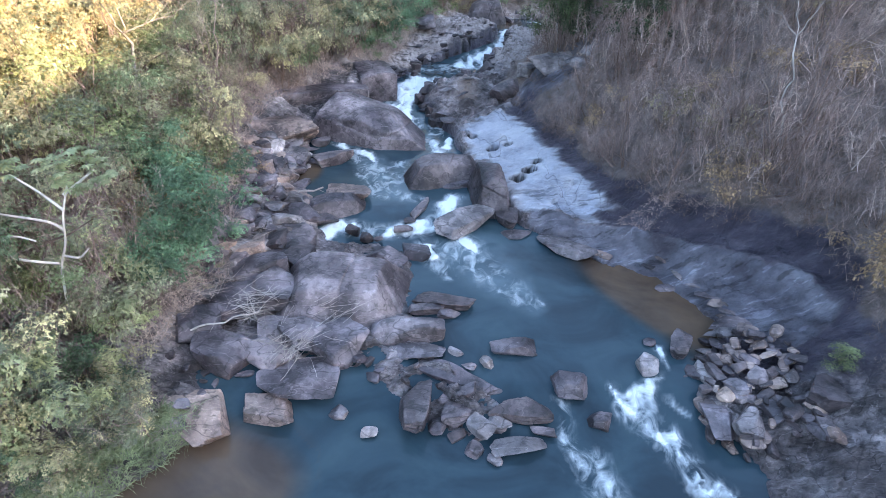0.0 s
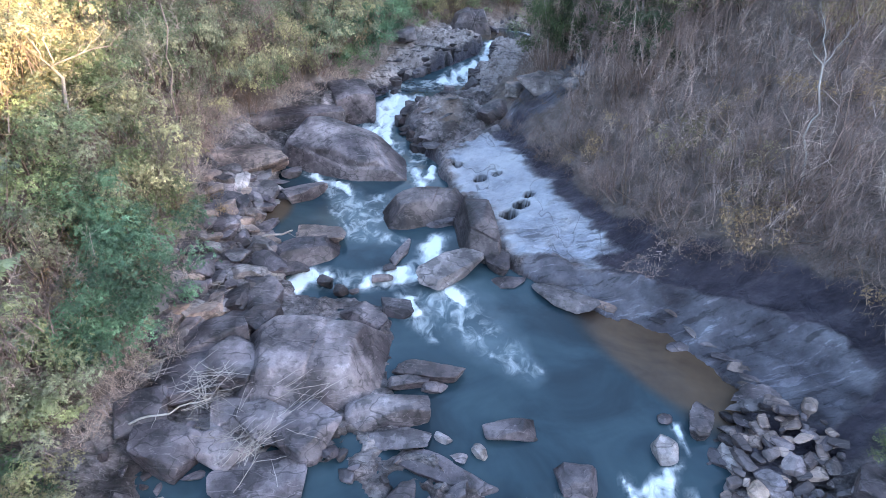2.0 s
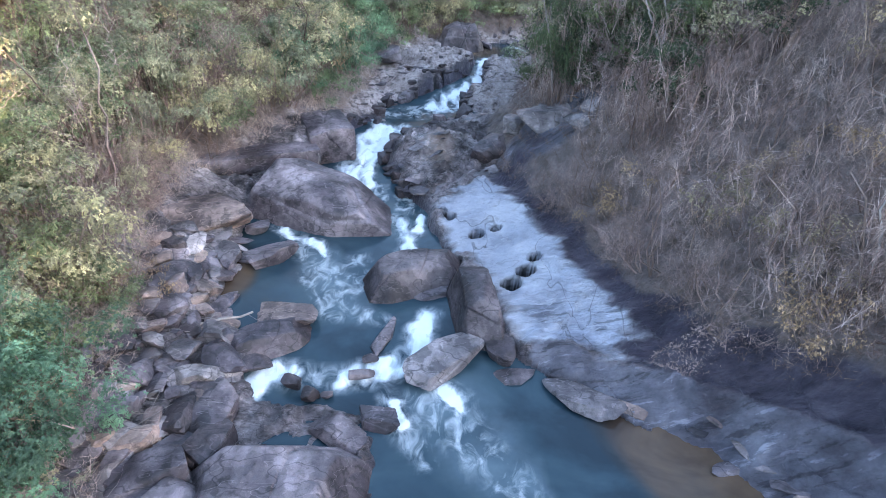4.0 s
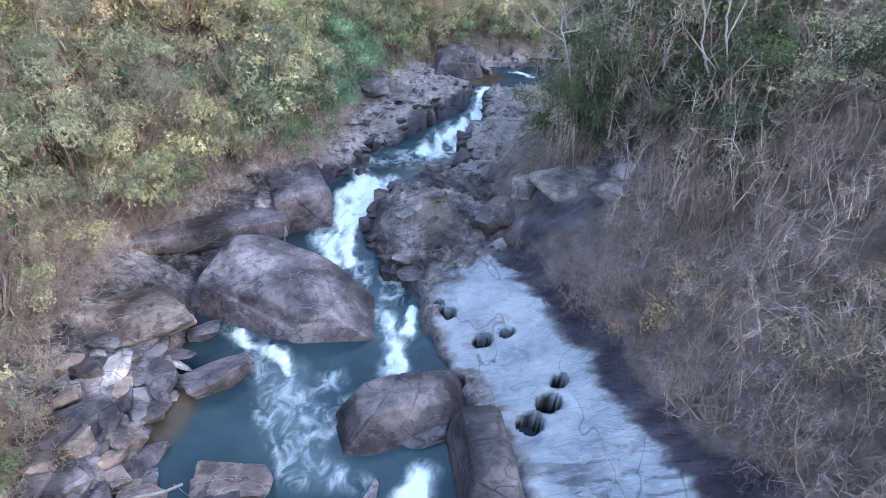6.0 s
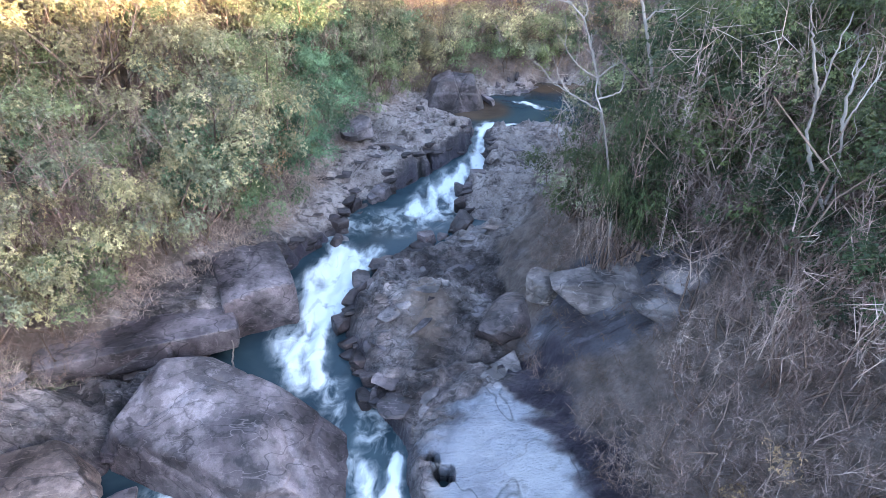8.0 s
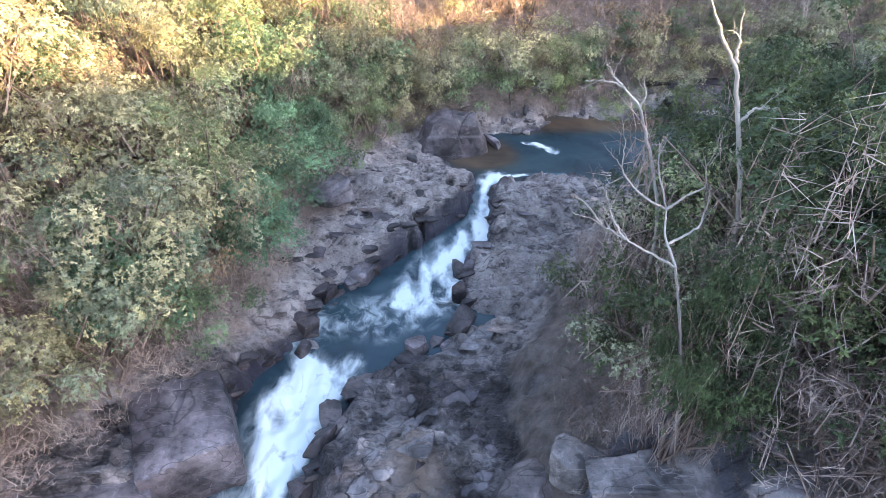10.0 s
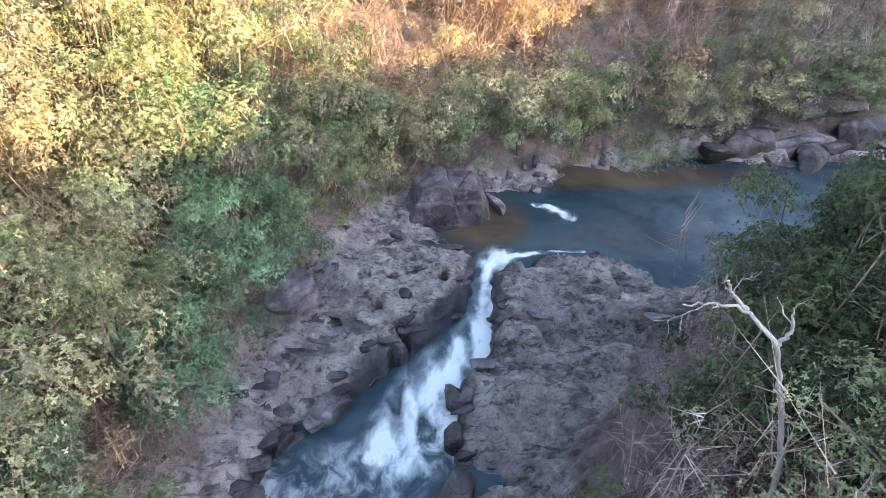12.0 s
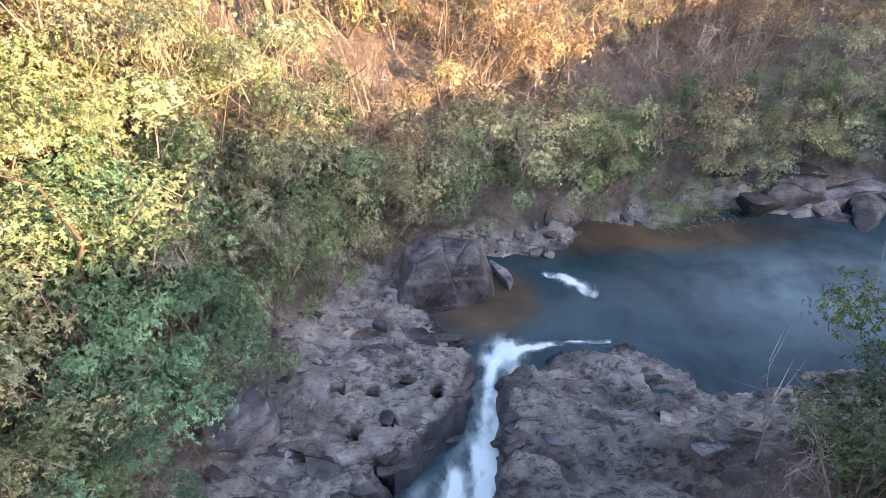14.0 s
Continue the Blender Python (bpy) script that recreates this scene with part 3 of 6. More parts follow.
shoal_mirror_map = np.clip(shoal_mirror_map * 1.6, 0, 1)
layer(me, "depth", ((1 - .75 * shoal_mirror_map) * np.clip(wz - rz, 0, 2) + 1.2 * (1 - shoal_mirror_map))[used])
milk = np.exp(-((X - 19.5) / 5.5) ** 2 - ((Y - 57.4) / 2.2) ** 2) + .5 * near_streams(X + warp, Y, [[(x, y, w * 1.7) for x, y, w in c] for c in STREAKS[:2]])
layer(me, "milky", np.clip(milk, 0, .6)[used])
m, t, b = material("river_water")
bed = ramp(t, noise_node(t, .5, 5, .6, "World"), [(.3, (.018, .036, .050)), (.7, (.045, .078, .098))])
# browns of the shallows, also used for the painted far-bank reflection
shoal_mirror = ramp(t, attribute(t, "depth"), [(.0, (.115, .069, .037)), (.3, (.08, .055, .036)), (.62, (.044, .049, .047)), (1, (.027, .051, .064))])
body = mix(t, .8, bed, shoal_mirror)
murk = noise_node(t, .28, 4, .55, "World", (1, 1.3, 1), .8)
body = mix(t, 1.0, body, ramp(t, murk, [(.34, (.62, .60, .62)), (.5, (1, 1, 1)), (.66, (1.35, 1.3, 1.22))]), "MULTIPLY")
milky = t.nodes.new("ShaderNodeMath")      # bubbles drifting in the upper pool and below the falls
milky.operation = "MULTIPLY"
t.links.new(attribute(t, "milky"), milky.inputs[0])
t.links.new(ramp(t, noise_node(t, .6, 4, .55, "World"), [(.36, grey(.2)), (.64, grey(.75))]), milky.inputs[1])
body = mix(t, milky.outputs[0], body, (.22, .29, .32))
froth = noise_node(t, 1.5, 6, .58, "World", (1.15, .85, 1, -14), .9)
lace = ramp(t, froth, [(.36, grey(0)), (.5, grey(.45)), (.66, grey(1))])
white = t.nodes.new("ShaderNodeMath")
white.operation = "MULTIPLY_ADD"
t.links.new(lace, white.inputs[0])
t.links.new(attribute(t, "foam"), white.inputs[1])
core = ramp(t, attribute(t, "foam"), [(.4, grey(0)), (.85, grey(.75))])
t.links.new(core, white.inputs[2])
veil = t.nodes.new("ShaderNodeMath")
veil.operation = "MULTIPLY"
t.links.new(attribute(t, "thin"), veil.inputs[0])
t.links.new(ramp(t, froth, [(.42, grey(0)), (.52, grey(.16)), (.66, grey(.5))]), veil.inputs[1])
whole = t.nodes.new("ShaderNodeMath")
whole.operation, whole.use_clamp = "ADD", True
t.links.new(white.outputs[0], whole.inputs[0])
t.links.new(veil.outputs[0], whole.inputs[1])
t.links.new(mix(t, whole.outputs[0], body, (.72, .78, .79)), b.inputs["Base Color"])
t.links.new(ramp(t, whole.outputs[0], [(0, grey(.12)), (.5, grey(.6))]), b.inputs["Roughness"])
b.inputs["IOR"].default_value = 1.33
relief = t.nodes.new("ShaderNodeMath")
relief.operation = "MULTIPLY_ADD"
t.links.new(froth, relief.inputs[0])
t.links.new(attribute(t, "foam"), relief.inputs[1])
t.links.new(noise_node(t, 1.1, 5, .5, "World"), relief.inputs[2])
bump(t, b, relief.outputs[0], .4, .07)
me.materials.append(m)
tagged(new("river", me), "dark teal river with white foaming rapids between rocks", "river", kind="structure")

# ---- boulders ----


SPHERES = {}


def sphere(level):
    """The corners (unit directions) and triangles of an even ball, kept for reuse."""
    if level not in SPHERES:
        bm = bmesh.new()
        bmesh.ops.create_icosphere(bm, subdivisions=level, radius=1)
        bm.verts.index_update()
        SPHERES[level] = (np.array([q.co[:] for q in bm.verts]), np.array([[q.index for q in g.verts] for g in bm.faces]))
        bm.free()
    return SPHERES[level]


def hull_faces(points):
    """Outward normals and distances of the faces round a handful of corners."""
    bm = bmesh.new()
    for c in points:
        bm.verts.new(c)
    hull = bmesh.ops.convex_hull(bm, input=bm.verts)
    bmesh.ops.delete(bm, geom=[g for g in hull["geom_interior"] if isinstance(g, bmesh.types.BMVert)], context="VERTS")
    bmesh.ops.recalc_face_normals(bm, faces=bm.faces)
    n = np.array([g.normal[:] for g in bm.faces])
    c = np.array([g.normal.dot(g.verts[0].co) for g in bm.faces])
    bm.free()
    return n, np.maximum(c, .12)


def rock_shape(seed, level=4, rough=.03, faces=10, given=None, beds=.0, dims=(1, 1, 1)):
    """A broken, worn boulder about one unit in each half axis: flat faces that meet at blunted edges, joints, steps along the bedding, fine relief."""
    r = np.random.RandomState(seed)
    d, f = sphere(level)
    if given is None:
        n = np.concatenate([units(r, faces), [(0, 0, 1), (1, 0, 0), (-1, 0, 0), (0, 1, 0), (0, -1, 0)] + r.normal(size=(5, 3)) * .22])
        n /= np.linalg.norm(n, axis=1)[:, None]
        c = np.concatenate([r.uniform(.62, 1.0, faces), r.uniform(.66, .95, 5)])
    elif len(given[0]) == 4:      # faces: a way and a distance
        n = np.array([g[:3] for g in given], float)
        c = np.array([g[3] for g in given]) / np.linalg.norm(n, axis=1)
        n /= np.linalg.norm(n, axis=1)[:, None]
    else:
        n, c = hull_faces(given)
    crisp = r.uniform(26, 58) if given is None else r.uniform(40, 70)
    rad = ((np.maximum(d @ n.T, 1e-6) / c) ** crisp).sum(1) ** (-1 / crisp)
    v = d * rad[:, None]
    v = v * np.array(dims) / np.prod(dims) ** (1 / 3)      # relief in true proportions
    if level > 3:
        for k in range(3):      # broken steps and open joints
            m = units(r, 1)[0]
            q = v @ m - r.uniform(-.5, .6) + .12 * fbm(v * 1.4 + seed % 61 + k, 3)
            rad = rad * (1 - r.uniform(.02, .055) * np.clip(q / .03, 0, 1)) - (.05 if k else .03) * np.exp(-(q / .022) ** 2)
    q = np.stack([v[:, 0] * .8, v[:, 1] * .8, v[:, 2] * 3 + v[:, 0] * .5], 1)
    ledge = np.round(3 * fbm(q * 1.3 + seed % 71, 2)) / 3
    crack = np.abs(fbm(v * .55 + seed % 83, 2))
    off = 1.6 * fbm(v * 1.5 + seed % 97, 3) + 0.7 * fbm(v * 4 + seed % 89, 3) + ((.4 if given is None else .2) + 3 * beds) * ledge - .7 * np.exp(-(crack / .012) ** 2)
    if beds:
        off = off + beds * 2.2 * np.abs(np.sin(9 * (v[:, 2] + .35 * v[:, 1] + .3 * fbm(v * 1.2 + seed % 53, 3))))
    return d * (rad + rough * off)[:, None], f


def units(r, n):
    d = r.normal(size=(n, 3))
    return d / np.linalg.norm(d, axis=1)[:, None]


def boulder(x, y, z0, length, width, height, yaw, tone, label, seed, lean=0.0, name="boulder", group="boulders along the river", given=None, beds=0.0):
    big = max(length, width)
    v, f = rock_shape(seed, 6 if big > 3.3 else 5 if big > 1.5 else 4 if big > .7 else 3, .030 if big < 3 else .022, 8 if big < 2 else 11, given, beds, (length, width, height * 1.3))
    v = v / np.abs(v).max(0)
    v = v * np.array([length / 2, width / 2, height * .62])
    me = mesh_of(name, v, f)
    me.set_sharp_from_angle(angle=radians(28))
    me.materials.append(ROCKS[tone])
    ob = new(name, me)
    ob.matrix_world = pose(x, y, z0 + height * .38, lean, 0, yaw)
    return tagged(ob, label, "rock" if big < 1.2 else "boulder", group)


TONES = ["weathered grey-violet granite boulder", "pale dry granite boulder", "tan iron-stained granite boulder", "dark wet-looking granite boulder"]
SETS = ["in the shallow river", "in the boulder pile", "beside the whitewater", "on the rocky bank"]
# a worn box of rock
CRATE = [(-1, -.9, -.8), (-.92, -1, .7), (.95, -.95, -.85), (1, -.85, .75), (.95, .9, -.9), (.85, 1, .9), (-.9, .95, -.9), (-1, .85, 1), (.1, -1, .95), (0, 1, 1), (.3, -1, -1), (-.3, .9, -1)]
boulder(-5.7, 12.36, -0.4, 2.20, 1.26, 0.61, -12, 2, TONES[2] + ' ' + SETS[0], 101)
boulder(-3.31, 12.35, -0.4, 0.73, 0.63, 0.37, -6, 1, TONES[1] + ' ' + SETS[0], 108)
boulder(-2.26, 11.65, -0.4, 0.61, 0.53, 0.32, 1, 1, TONES[1] + ' ' + SETS[0], 115)
boulder(-7.75, 12.0, -0.5, 2.6, 2.3, 1.0, -60, 2, TONES[2] + ' ' + SETS[0], 122)
boulder(-4.79, 13.54, -0.3, 3.08, 2.20, 1.29, 9, 0, TONES[0] + ' ' + SETS[1], 129)
boulder(-7.66, 14.38, -0.1, 2.73, 1.92, 1.12, -12, 0, TONES[0] + ' ' + SETS[1], 136)
boulder(-3.71, 14.86, 0.1, 2.32, 1.98, 1.16, 9, 0, TONES[0] + ' ' + SETS[1], 143)
DOME = [(0, -.12, 1, .74), (-.4, .05, 1, .86), (.3, .3, 1, .90), (.15, -.5, 1, .90), (0, -1, .5, .95), (1, -.2, .4, .97), (-1, 0, .4, 1.0), (.2, 1, .45, 1.0), (.7, -.8, .35, 1.22), (-.7, -.8, .5, 1.25), (-.7, .7, .4, 1.22), (.7, .8, .5, 1.25), (0, 0, -1, .9)]
boulder(-4.0, 17.9, 0.2, 6.2, 5.6, 1.65, 8, 0, TONES[0] + ' ' + SETS[1], 150, given=DOME)
boulder(-6.3, 15.7, 0.2, 2.6, 2.0, 1.25, 15, 0, TONES[0] + ' ' + SETS[1], 1150)
boulder(-6.7, 17.6, 0.4, 2.3, 2.3, 1.25, -20, 0, TONES[0] + ' ' + SETS[1], 1151)
boulder(-5.0, 15.2, 0.2, 2.1, 1.5, 1.2, -12, 0, TONES[0] + ' ' + SETS[1], 1152)
boulder(-7.6, 18.7, 0.5, 2.2, 1.7, 1.1, 30, 0, TONES[0] + ' ' + SETS[1], 1153)
boulder(-6.2, 19.9, 0.4, 1.7, 1.3, 0.9, 60, 3, TONES[3] + ' ' + SETS[1], 1154)
boulder(-8.9, 15.3, 0.3, 2.0, 1.5, 1.0, 20, 0, TONES[0] + ' ' + SETS[1], 1155)
boulder(-6.1, 14.4, 0.0, 1.9, 1.5, 1.1, -30, 0, TONES[0] + ' ' + SETS[1], 1156)
boulder(-7.84, 16.89, 0.4, 3.15, 2.33, 1.13, 11, 0, TONES[0] + ' ' + SETS[1], 157)
boulder(-1.27, 15.87, 0.2, 2.84, 1.25, 0.73, 6, 0, TONES[0] + ' ' + SETS[1], 164)
boulder(-0.9, 14.83, 0.1, 2.55, 0.94, 0.55, -3, 0, TONES[0] + ' ' + SETS[1], 171)
boulder(0.45, 13.76, -0.1, 3.42, 0.93, 0.63, -23, 0, TONES[0] + ' ' + SETS[1], 178)
boulder(-2.65, 14.04, -0.4, 1.30, 0.80, 0.62, 2, 0, TONES[0] + ' ' + SETS[1], 185)
boulder(-1.53, 14.1, -0.4, 1.08, 0.79, 0.62, 2, 0, TONES[0] + ' ' + SETS[1], 192)
boulder(-0.72, 12.38, -0.4, 1.99, 1.54, 1.20, -94, 3, TONES[3] + ' ' + SETS[0], 199, beds=.5)
boulder(-0.03, 11.92, -0.4, 0.86, 0.64, 0.43, -2, 0, TONES[0] + ' ' + SETS[0], 206)
boulder(0.62, 12.33, -0.3, 1.08, 0.89, 0.60, -2, 0, TONES[0] + ' ' + SETS[0], 213)
boulder(1.34, 11.85, -0.3, 1.04, 0.72, 0.49, -43, 1, TONES[1] + ' ' + SETS[0], 220)
boulder(1.93, 12.04, -0.3, 0.96, 0.68, 0.46, 5, 1, TONES[1] + ' ' + SETS[0], 227)
boulder(2.95, 12.47, -0.2, 2.54, 0.96, 0.46, -10, 3, TONES[3] + ' ' + SETS[0], 234, beds=.8)
boulder(2.52, 11.27, -0.4, 1.92, 0.85, 0.41, 6, 1, TONES[1] + ' ' + SETS[0], 241)
boulder(1.15, 11.1, -0.4, 0.59, 0.53, 0.36, -23, 0, TONES[0] + ' ' + SETS[0], 248)
boulder(1.79, 10.75, -0.4, 0.58, 0.38, 0.22, -27, 1, TONES[1] + ' ' + SETS[0], 255)
boulder(3.44, 11.84, -0.3, 0.90, 0.43, 0.25, -4, 0, TONES[0] + ' ' + SETS[0], 262)
boulder(4.45, 13.42, 0, 1.37, 1.10, 0.64, -6, 0, TONES[0] + ' ' + SETS[1], 269)
boulder(5.39, 12.27, -0.3, 0.95, 0.72, 0.49, 1, 0, TONES[0] + ' ' + SETS[0], 276)
boulder(7.45, 14.42, 0.1, 1.04, 0.81, 0.71, -105, 1, TONES[1] + ' ' + SETS[1], 283)
boulder(8.93, 15.42, 0.1, 1.43, 0.83, 0.81, -113, 0, TONES[0] + ' ' + SETS[1], 290)
boulder(7.91, 15.66, 0.1, 0.58, 0.44, 0.26, 2, 0, TONES[0] + ' ' + SETS[1], 297)
boulder(7, 14.01, -0.1, 1.24, 0.79, 0.30, -1, 0, TONES[0] + ' ' + SETS[1], 304)
boulder(2.55, 15.09, 0.15, 2.02, 0.89, 0.43, 6, 0, TONES[0] + ' ' + SETS[1], 311)
boulder(1.63, 14.41, 0.15, 0.71, 0.45, 0.30, -43, 1, TONES[1] + ' ' + SETS[1], 318)
boulder(1.15, 14.17, 0.15, 0.84, 0.40, 0.27, -21, 0, TONES[0] + ' ' + SETS[1], 325)
boulder(0.53, 14.93, 0.15, 0.68, 0.38, 0.26, -35, 1, TONES[1] + ' ' + SETS[1], 332)
boulder(-0.1, 17.62, 0.15, 2.96, 0.90, 0.43, -11, 3, TONES[3] + ' ' + SETS[1], 339, beds=.7)
boulder(-0.71, 17.18, 0.15, 1.78, 0.60, 0.35, 9, 0, TONES[0] + ' ' + SETS[1], 346)
boulder(0.14, 16.94, 0.15, 1.29, 0.51, 0.29, 2, 0, TONES[0] + ' ' + SETS[1], 353)
boulder(3.4, 22.85, 0.15, 1.99, 0.79, 0.30, 2, 0, TONES[0] + ' ' + SETS[2], 360)
boulder(5.71, 21.6, 0.15, 3.19, 1.32, 0.51, -36, 1, TONES[1] + ' ' + SETS[2], 367)
boulder(9.71, 19.1, 0.15, 1.36, 0.66, 0.25, 5, 0, TONES[0] + ' ' + SETS[1], 374)
boulder(10.85, 18.75, 0.15, 1.31, 0.62, 0.24, -26, 2, TONES[2] + ' ' + SETS[1], 381)
boulder(9.24, 12.16, -0.2, 1.69, 0.94, 0.55, -86, 0, TONES[0] + ' ' + SETS[0], 388)
boulder(9.33, 14.06, 0.1, 1.12, 0.53, 0.32, -84, 1, TONES[1] + ' ' + SETS[1], 395)
boulder(9.77, 14.18, 0.1, 1.03, 0.50, 0.28, -82, 2, TONES[2] + ' ' + SETS[1], 402)
boulder(9.92, 11.77, 0.1, 1.00, 1.08, 0.63, 4, 1, TONES[1] + ' ' + SETS[0], 409)
boulder(12.69, 12.65, 0.6, 1.46, 1.38, 0.81, 11, 3, TONES[3] + ' ' + SETS[0], 416)
boulder(11.07, 12.21, 0.3, 1.17, 0.81, 0.47, -75, 0, TONES[0] + ' ' + SETS[0], 423)
boulder(10.3, 13.2, 0.1, 1.21, 0.51, 0.24, -3, 2, TONES[2] + ' ' + SETS[0], 430)
boulder(11.01, 12.73, 0.3, 1.26, 0.51, 0.25, 14, 1, TONES[1] + ' ' + SETS[0], 437)
boulder(10.07, 15.27, 0.15, 1.06, 0.28, 0.16, 2, 1, TONES[1] + ' ' + SETS[1], 444)
boulder(0.0, 28.2, 0.3, 5.6, 3.0, 1.75, 18, 3, TONES[3] + ' ' + SETS[2], 451, given=DOME)
boulder(2.35, 26.0, 0.3, 5.0, 2.5, 2.3, -81, 3, TONES[3] + ' ' + SETS[2], 458, given=DOME)
boulder(3.11, 24.05, 0.2, 2.01, 1.35, 1.05, -81, 3, TONES[3] + ' ' + SETS[2], 465)
boulder(0.66, 27.18, 0.3, 2.00, 1.17, 0.68, 16, 0, TONES[0] + ' ' + SETS[2], 472)
boulder(0.77, 23.3, 0.2, 3.52, 1.52, 0.88, 39, 1, TONES[1] + ' ' + SETS[2], 479)
boulder(-1.28, 24.69, 0.3, 2.31, 0.66, 0.38, 60, 0, TONES[0] + ' ' + SETS[2], 486)
boulder(-5.5, 24.55, 0.4, 3.90, 2.03, 0.99, 25, 0, TONES[0] + ' ' + SETS[2], 493, given=DOME)
boulder(-5.09, 25.74, 0.6, 2.57, 1.41, 0.82, 3, 2, TONES[2] + ' ' + SETS[2], 500)
boulder(-6.28, 23.34, 0.4, 2.52, 1.07, 0.51, 6, 3, TONES[3] + ' ' + SETS[2], 507)
boulder(-2.38, 20.38, 0.2, 2.44, 1.02, 0.59, -37, 0, TONES[0] + ' ' + SETS[2], 514)
boulder(-1.24, 20.94, 0.2, 1.54, 0.86, 0.50, -12, 0, TONES[0] + ' ' + SETS[2], 521)
boulder(-4.39, 22.59, 0.3, 0.81, 0.62, 0.48, 2, 3, TONES[3] + ' ' + SETS[2], 528)
boulder(-3.63, 22.08, 0.3, 0.66, 0.56, 0.43, 2, 3, TONES[3] + ' ' + SETS[2], 535)
boulder(-2.01, 22.96, 0.3, 1.08, 0.46, 0.27, -3, 3, TONES[3] + ' ' + SETS[2], 542)
boulder(-1.71, 23.65, 0.4, 0.70, 0.40, 0.23, 11, 3, TONES[3] + ' ' + SETS[2], 549)
boulder(-3.07, 22.09, 0.3, 0.45, 0.27, 0.16, 2, 3, TONES[3] + ' ' + SETS[2], 556)
boulder(-9.44, 26.07, 0.6, 3.52, 1.65, 0.97, 95, 0, TONES[0] + ' ' + SETS[2], 563)
boulder(-8.93, 22.6, 0.7, 1.69, 1.08, 0.53, 8, 0, TONES[0] + ' ' + SETS[2], 570)
boulder(-6.66, 21.13, 0.4, 2.48, 1.62, 0.95, 72, 0, TONES[0] + ' ' + SETS[2], 577)
boulder(-7.11, 19.69, 0.5, 1.26, 1.02, 0.59, 44, 0, TONES[0] + ' ' + SETS[1], 584)
boulder(-7.99, 20.23, 0.9, 1.23, 0.85, 0.41, 23, 1, TONES[1] + ' ' + SETS[2], 591)
boulder(-8.22, 28.57, 0.5, 1.18, 0.71, 0.42, -4, 0, TONES[0] + ' ' + SETS[2], 598)
boulder(-7.76, 29.68, 0.5, 1.57, 0.66, 0.39, -20, 0, TONES[0] + ' ' + SETS[2], 605)
# a roof-shaped block with one long crooked crest, blunt at one end
ROOF = [(-.15, -.55, 1, .92), (.32, .35, 1, .90), (.1, -.05, 1, .84), (0, -1, .22, .95), (.1, 1, .2, 1.0), (-1, -.1, .35, 1.05), (1, .3, .7, 1.12), (.8, -1, .15, 1.5), (-.7, -.9, .35, 1.38), (-.7, .8, .5, 1.35), (.6, .8, .4, 1.3), (.5, -.6, 1, 1.15), (0, 0, -1, .9)]
boulder(-5.3, 34.1, 0.4, 10.8, 4.7, 2.4, -24, 0, TONES[0] + ' ' + SETS[3], 612, given=ROOF)
boulder(-10.3, 31.9, 0.6, 5.0, 3.0, 2.1, 17, 2, TONES[2] + ' ' + SETS[3], 619)
boulder(-10.8, 29.99, 0.5, 3.56, 1.06, 0.62, -10, 0, TONES[0] + ' ' + SETS[2], 626)
boulder(-6.47, 29.79, 0.5, 2.48, 1.30, 0.88, 41, 0, TONES[0] + ' ' + SETS[2], 633)
boulder(-7.65, 31.99, 0.6, 1.28, 0.95, 0.56, 19, 0, TONES[0] + ' ' + SETS[3], 640)
boulder(-8.27, 33.67, 0.8, 1.19, 0.76, 0.59, -10, 0, TONES[0] + ' ' + SETS[3], 647)
boulder(-9.87, 35.06, 1, 1.46, 1.18, 0.91, -9, 0, TONES[0] + ' ' + SETS[3], 654)
boulder(-8.35, 28.5, 0.5, 0.99, 0.71, 0.41, -1, 0, TONES[0] + ' ' + SETS[2], 661)
boulder(-10.84, 27.76, 0.9, 1.66, 1.04, 0.50, -12, 0, TONES[0] + ' ' + SETS[2], 668)
boulder(-10.25, 28.26, 0.7, 2.07, 0.89, 0.43, -12, 0, TONES[0] + ' ' + SETS[2], 675)
boulder(-8.54, 27.16, 0.5, 1.78, 0.64, 0.44, -60, 0, TONES[0] + ' ' + SETS[2], 682)
boulder(-8.92, 22.99, 0.7, 2.32, 1.09, 0.54, -2, 0, TONES[0] + ' ' + SETS[2], 689)
boulder(-7.51, 22.07, 0.6, 2.12, 1.18, 0.58, -2, 1, TONES[1] + ' ' + SETS[2], 696)
boulder(-10.31, 22.92, 0.9, 1.03, 1.23, 0.71, 10, 1, TONES[1] + ' ' + SETS[2], 703)
boulder(3.7, 57.7, 2.0, 5.2, 3.3, 2.9, 14, 0, TONES[0] + ' ' + SETS[3], 713, given=DOME)
boulder(5.99, 58.25, 2.35, 1.66, 0.54, 0.42, -68, 0, TONES[0] + ' ' + SETS[3], 717)
boulder(7.48, 59.56, 2.4, 0.78, 0.43, 0.29, -1, 1, TONES[1] + ' ' + SETS[3], 724)
boulder(8.1, 59.47, 2.4, 0.58, 0.36, 0.24, 7, 1, TONES[1] + ' ' + SETS[3], 731)
boulder(1.4, 54.93, 3.2, 0.65, 0.44, 0.35, -2, 1, TONES[1] + ' ' + SETS[3], 738)
boulder(3.55, 55, 2.5, 1.27, 0.38, 0.15, -5, 2, TONES[2] + ' ' + SETS[3], 745)
boulder(-1.93, 50.99, 3.2, 2.16, 1.44, 1.12, 39, 0, TONES[0] + ' ' + SETS[3], 752)
boulder(-2.25, 44.47, 1.2, 1.36, 0.96, 0.37, 7, 1, TONES[1] + ' ' + SETS[3], 759)
boulder(0.18, 34.8, 1.2, 1.13, 1.23, 0.36, -89, 0, TONES[0] + ' ' + SETS[3], 766)
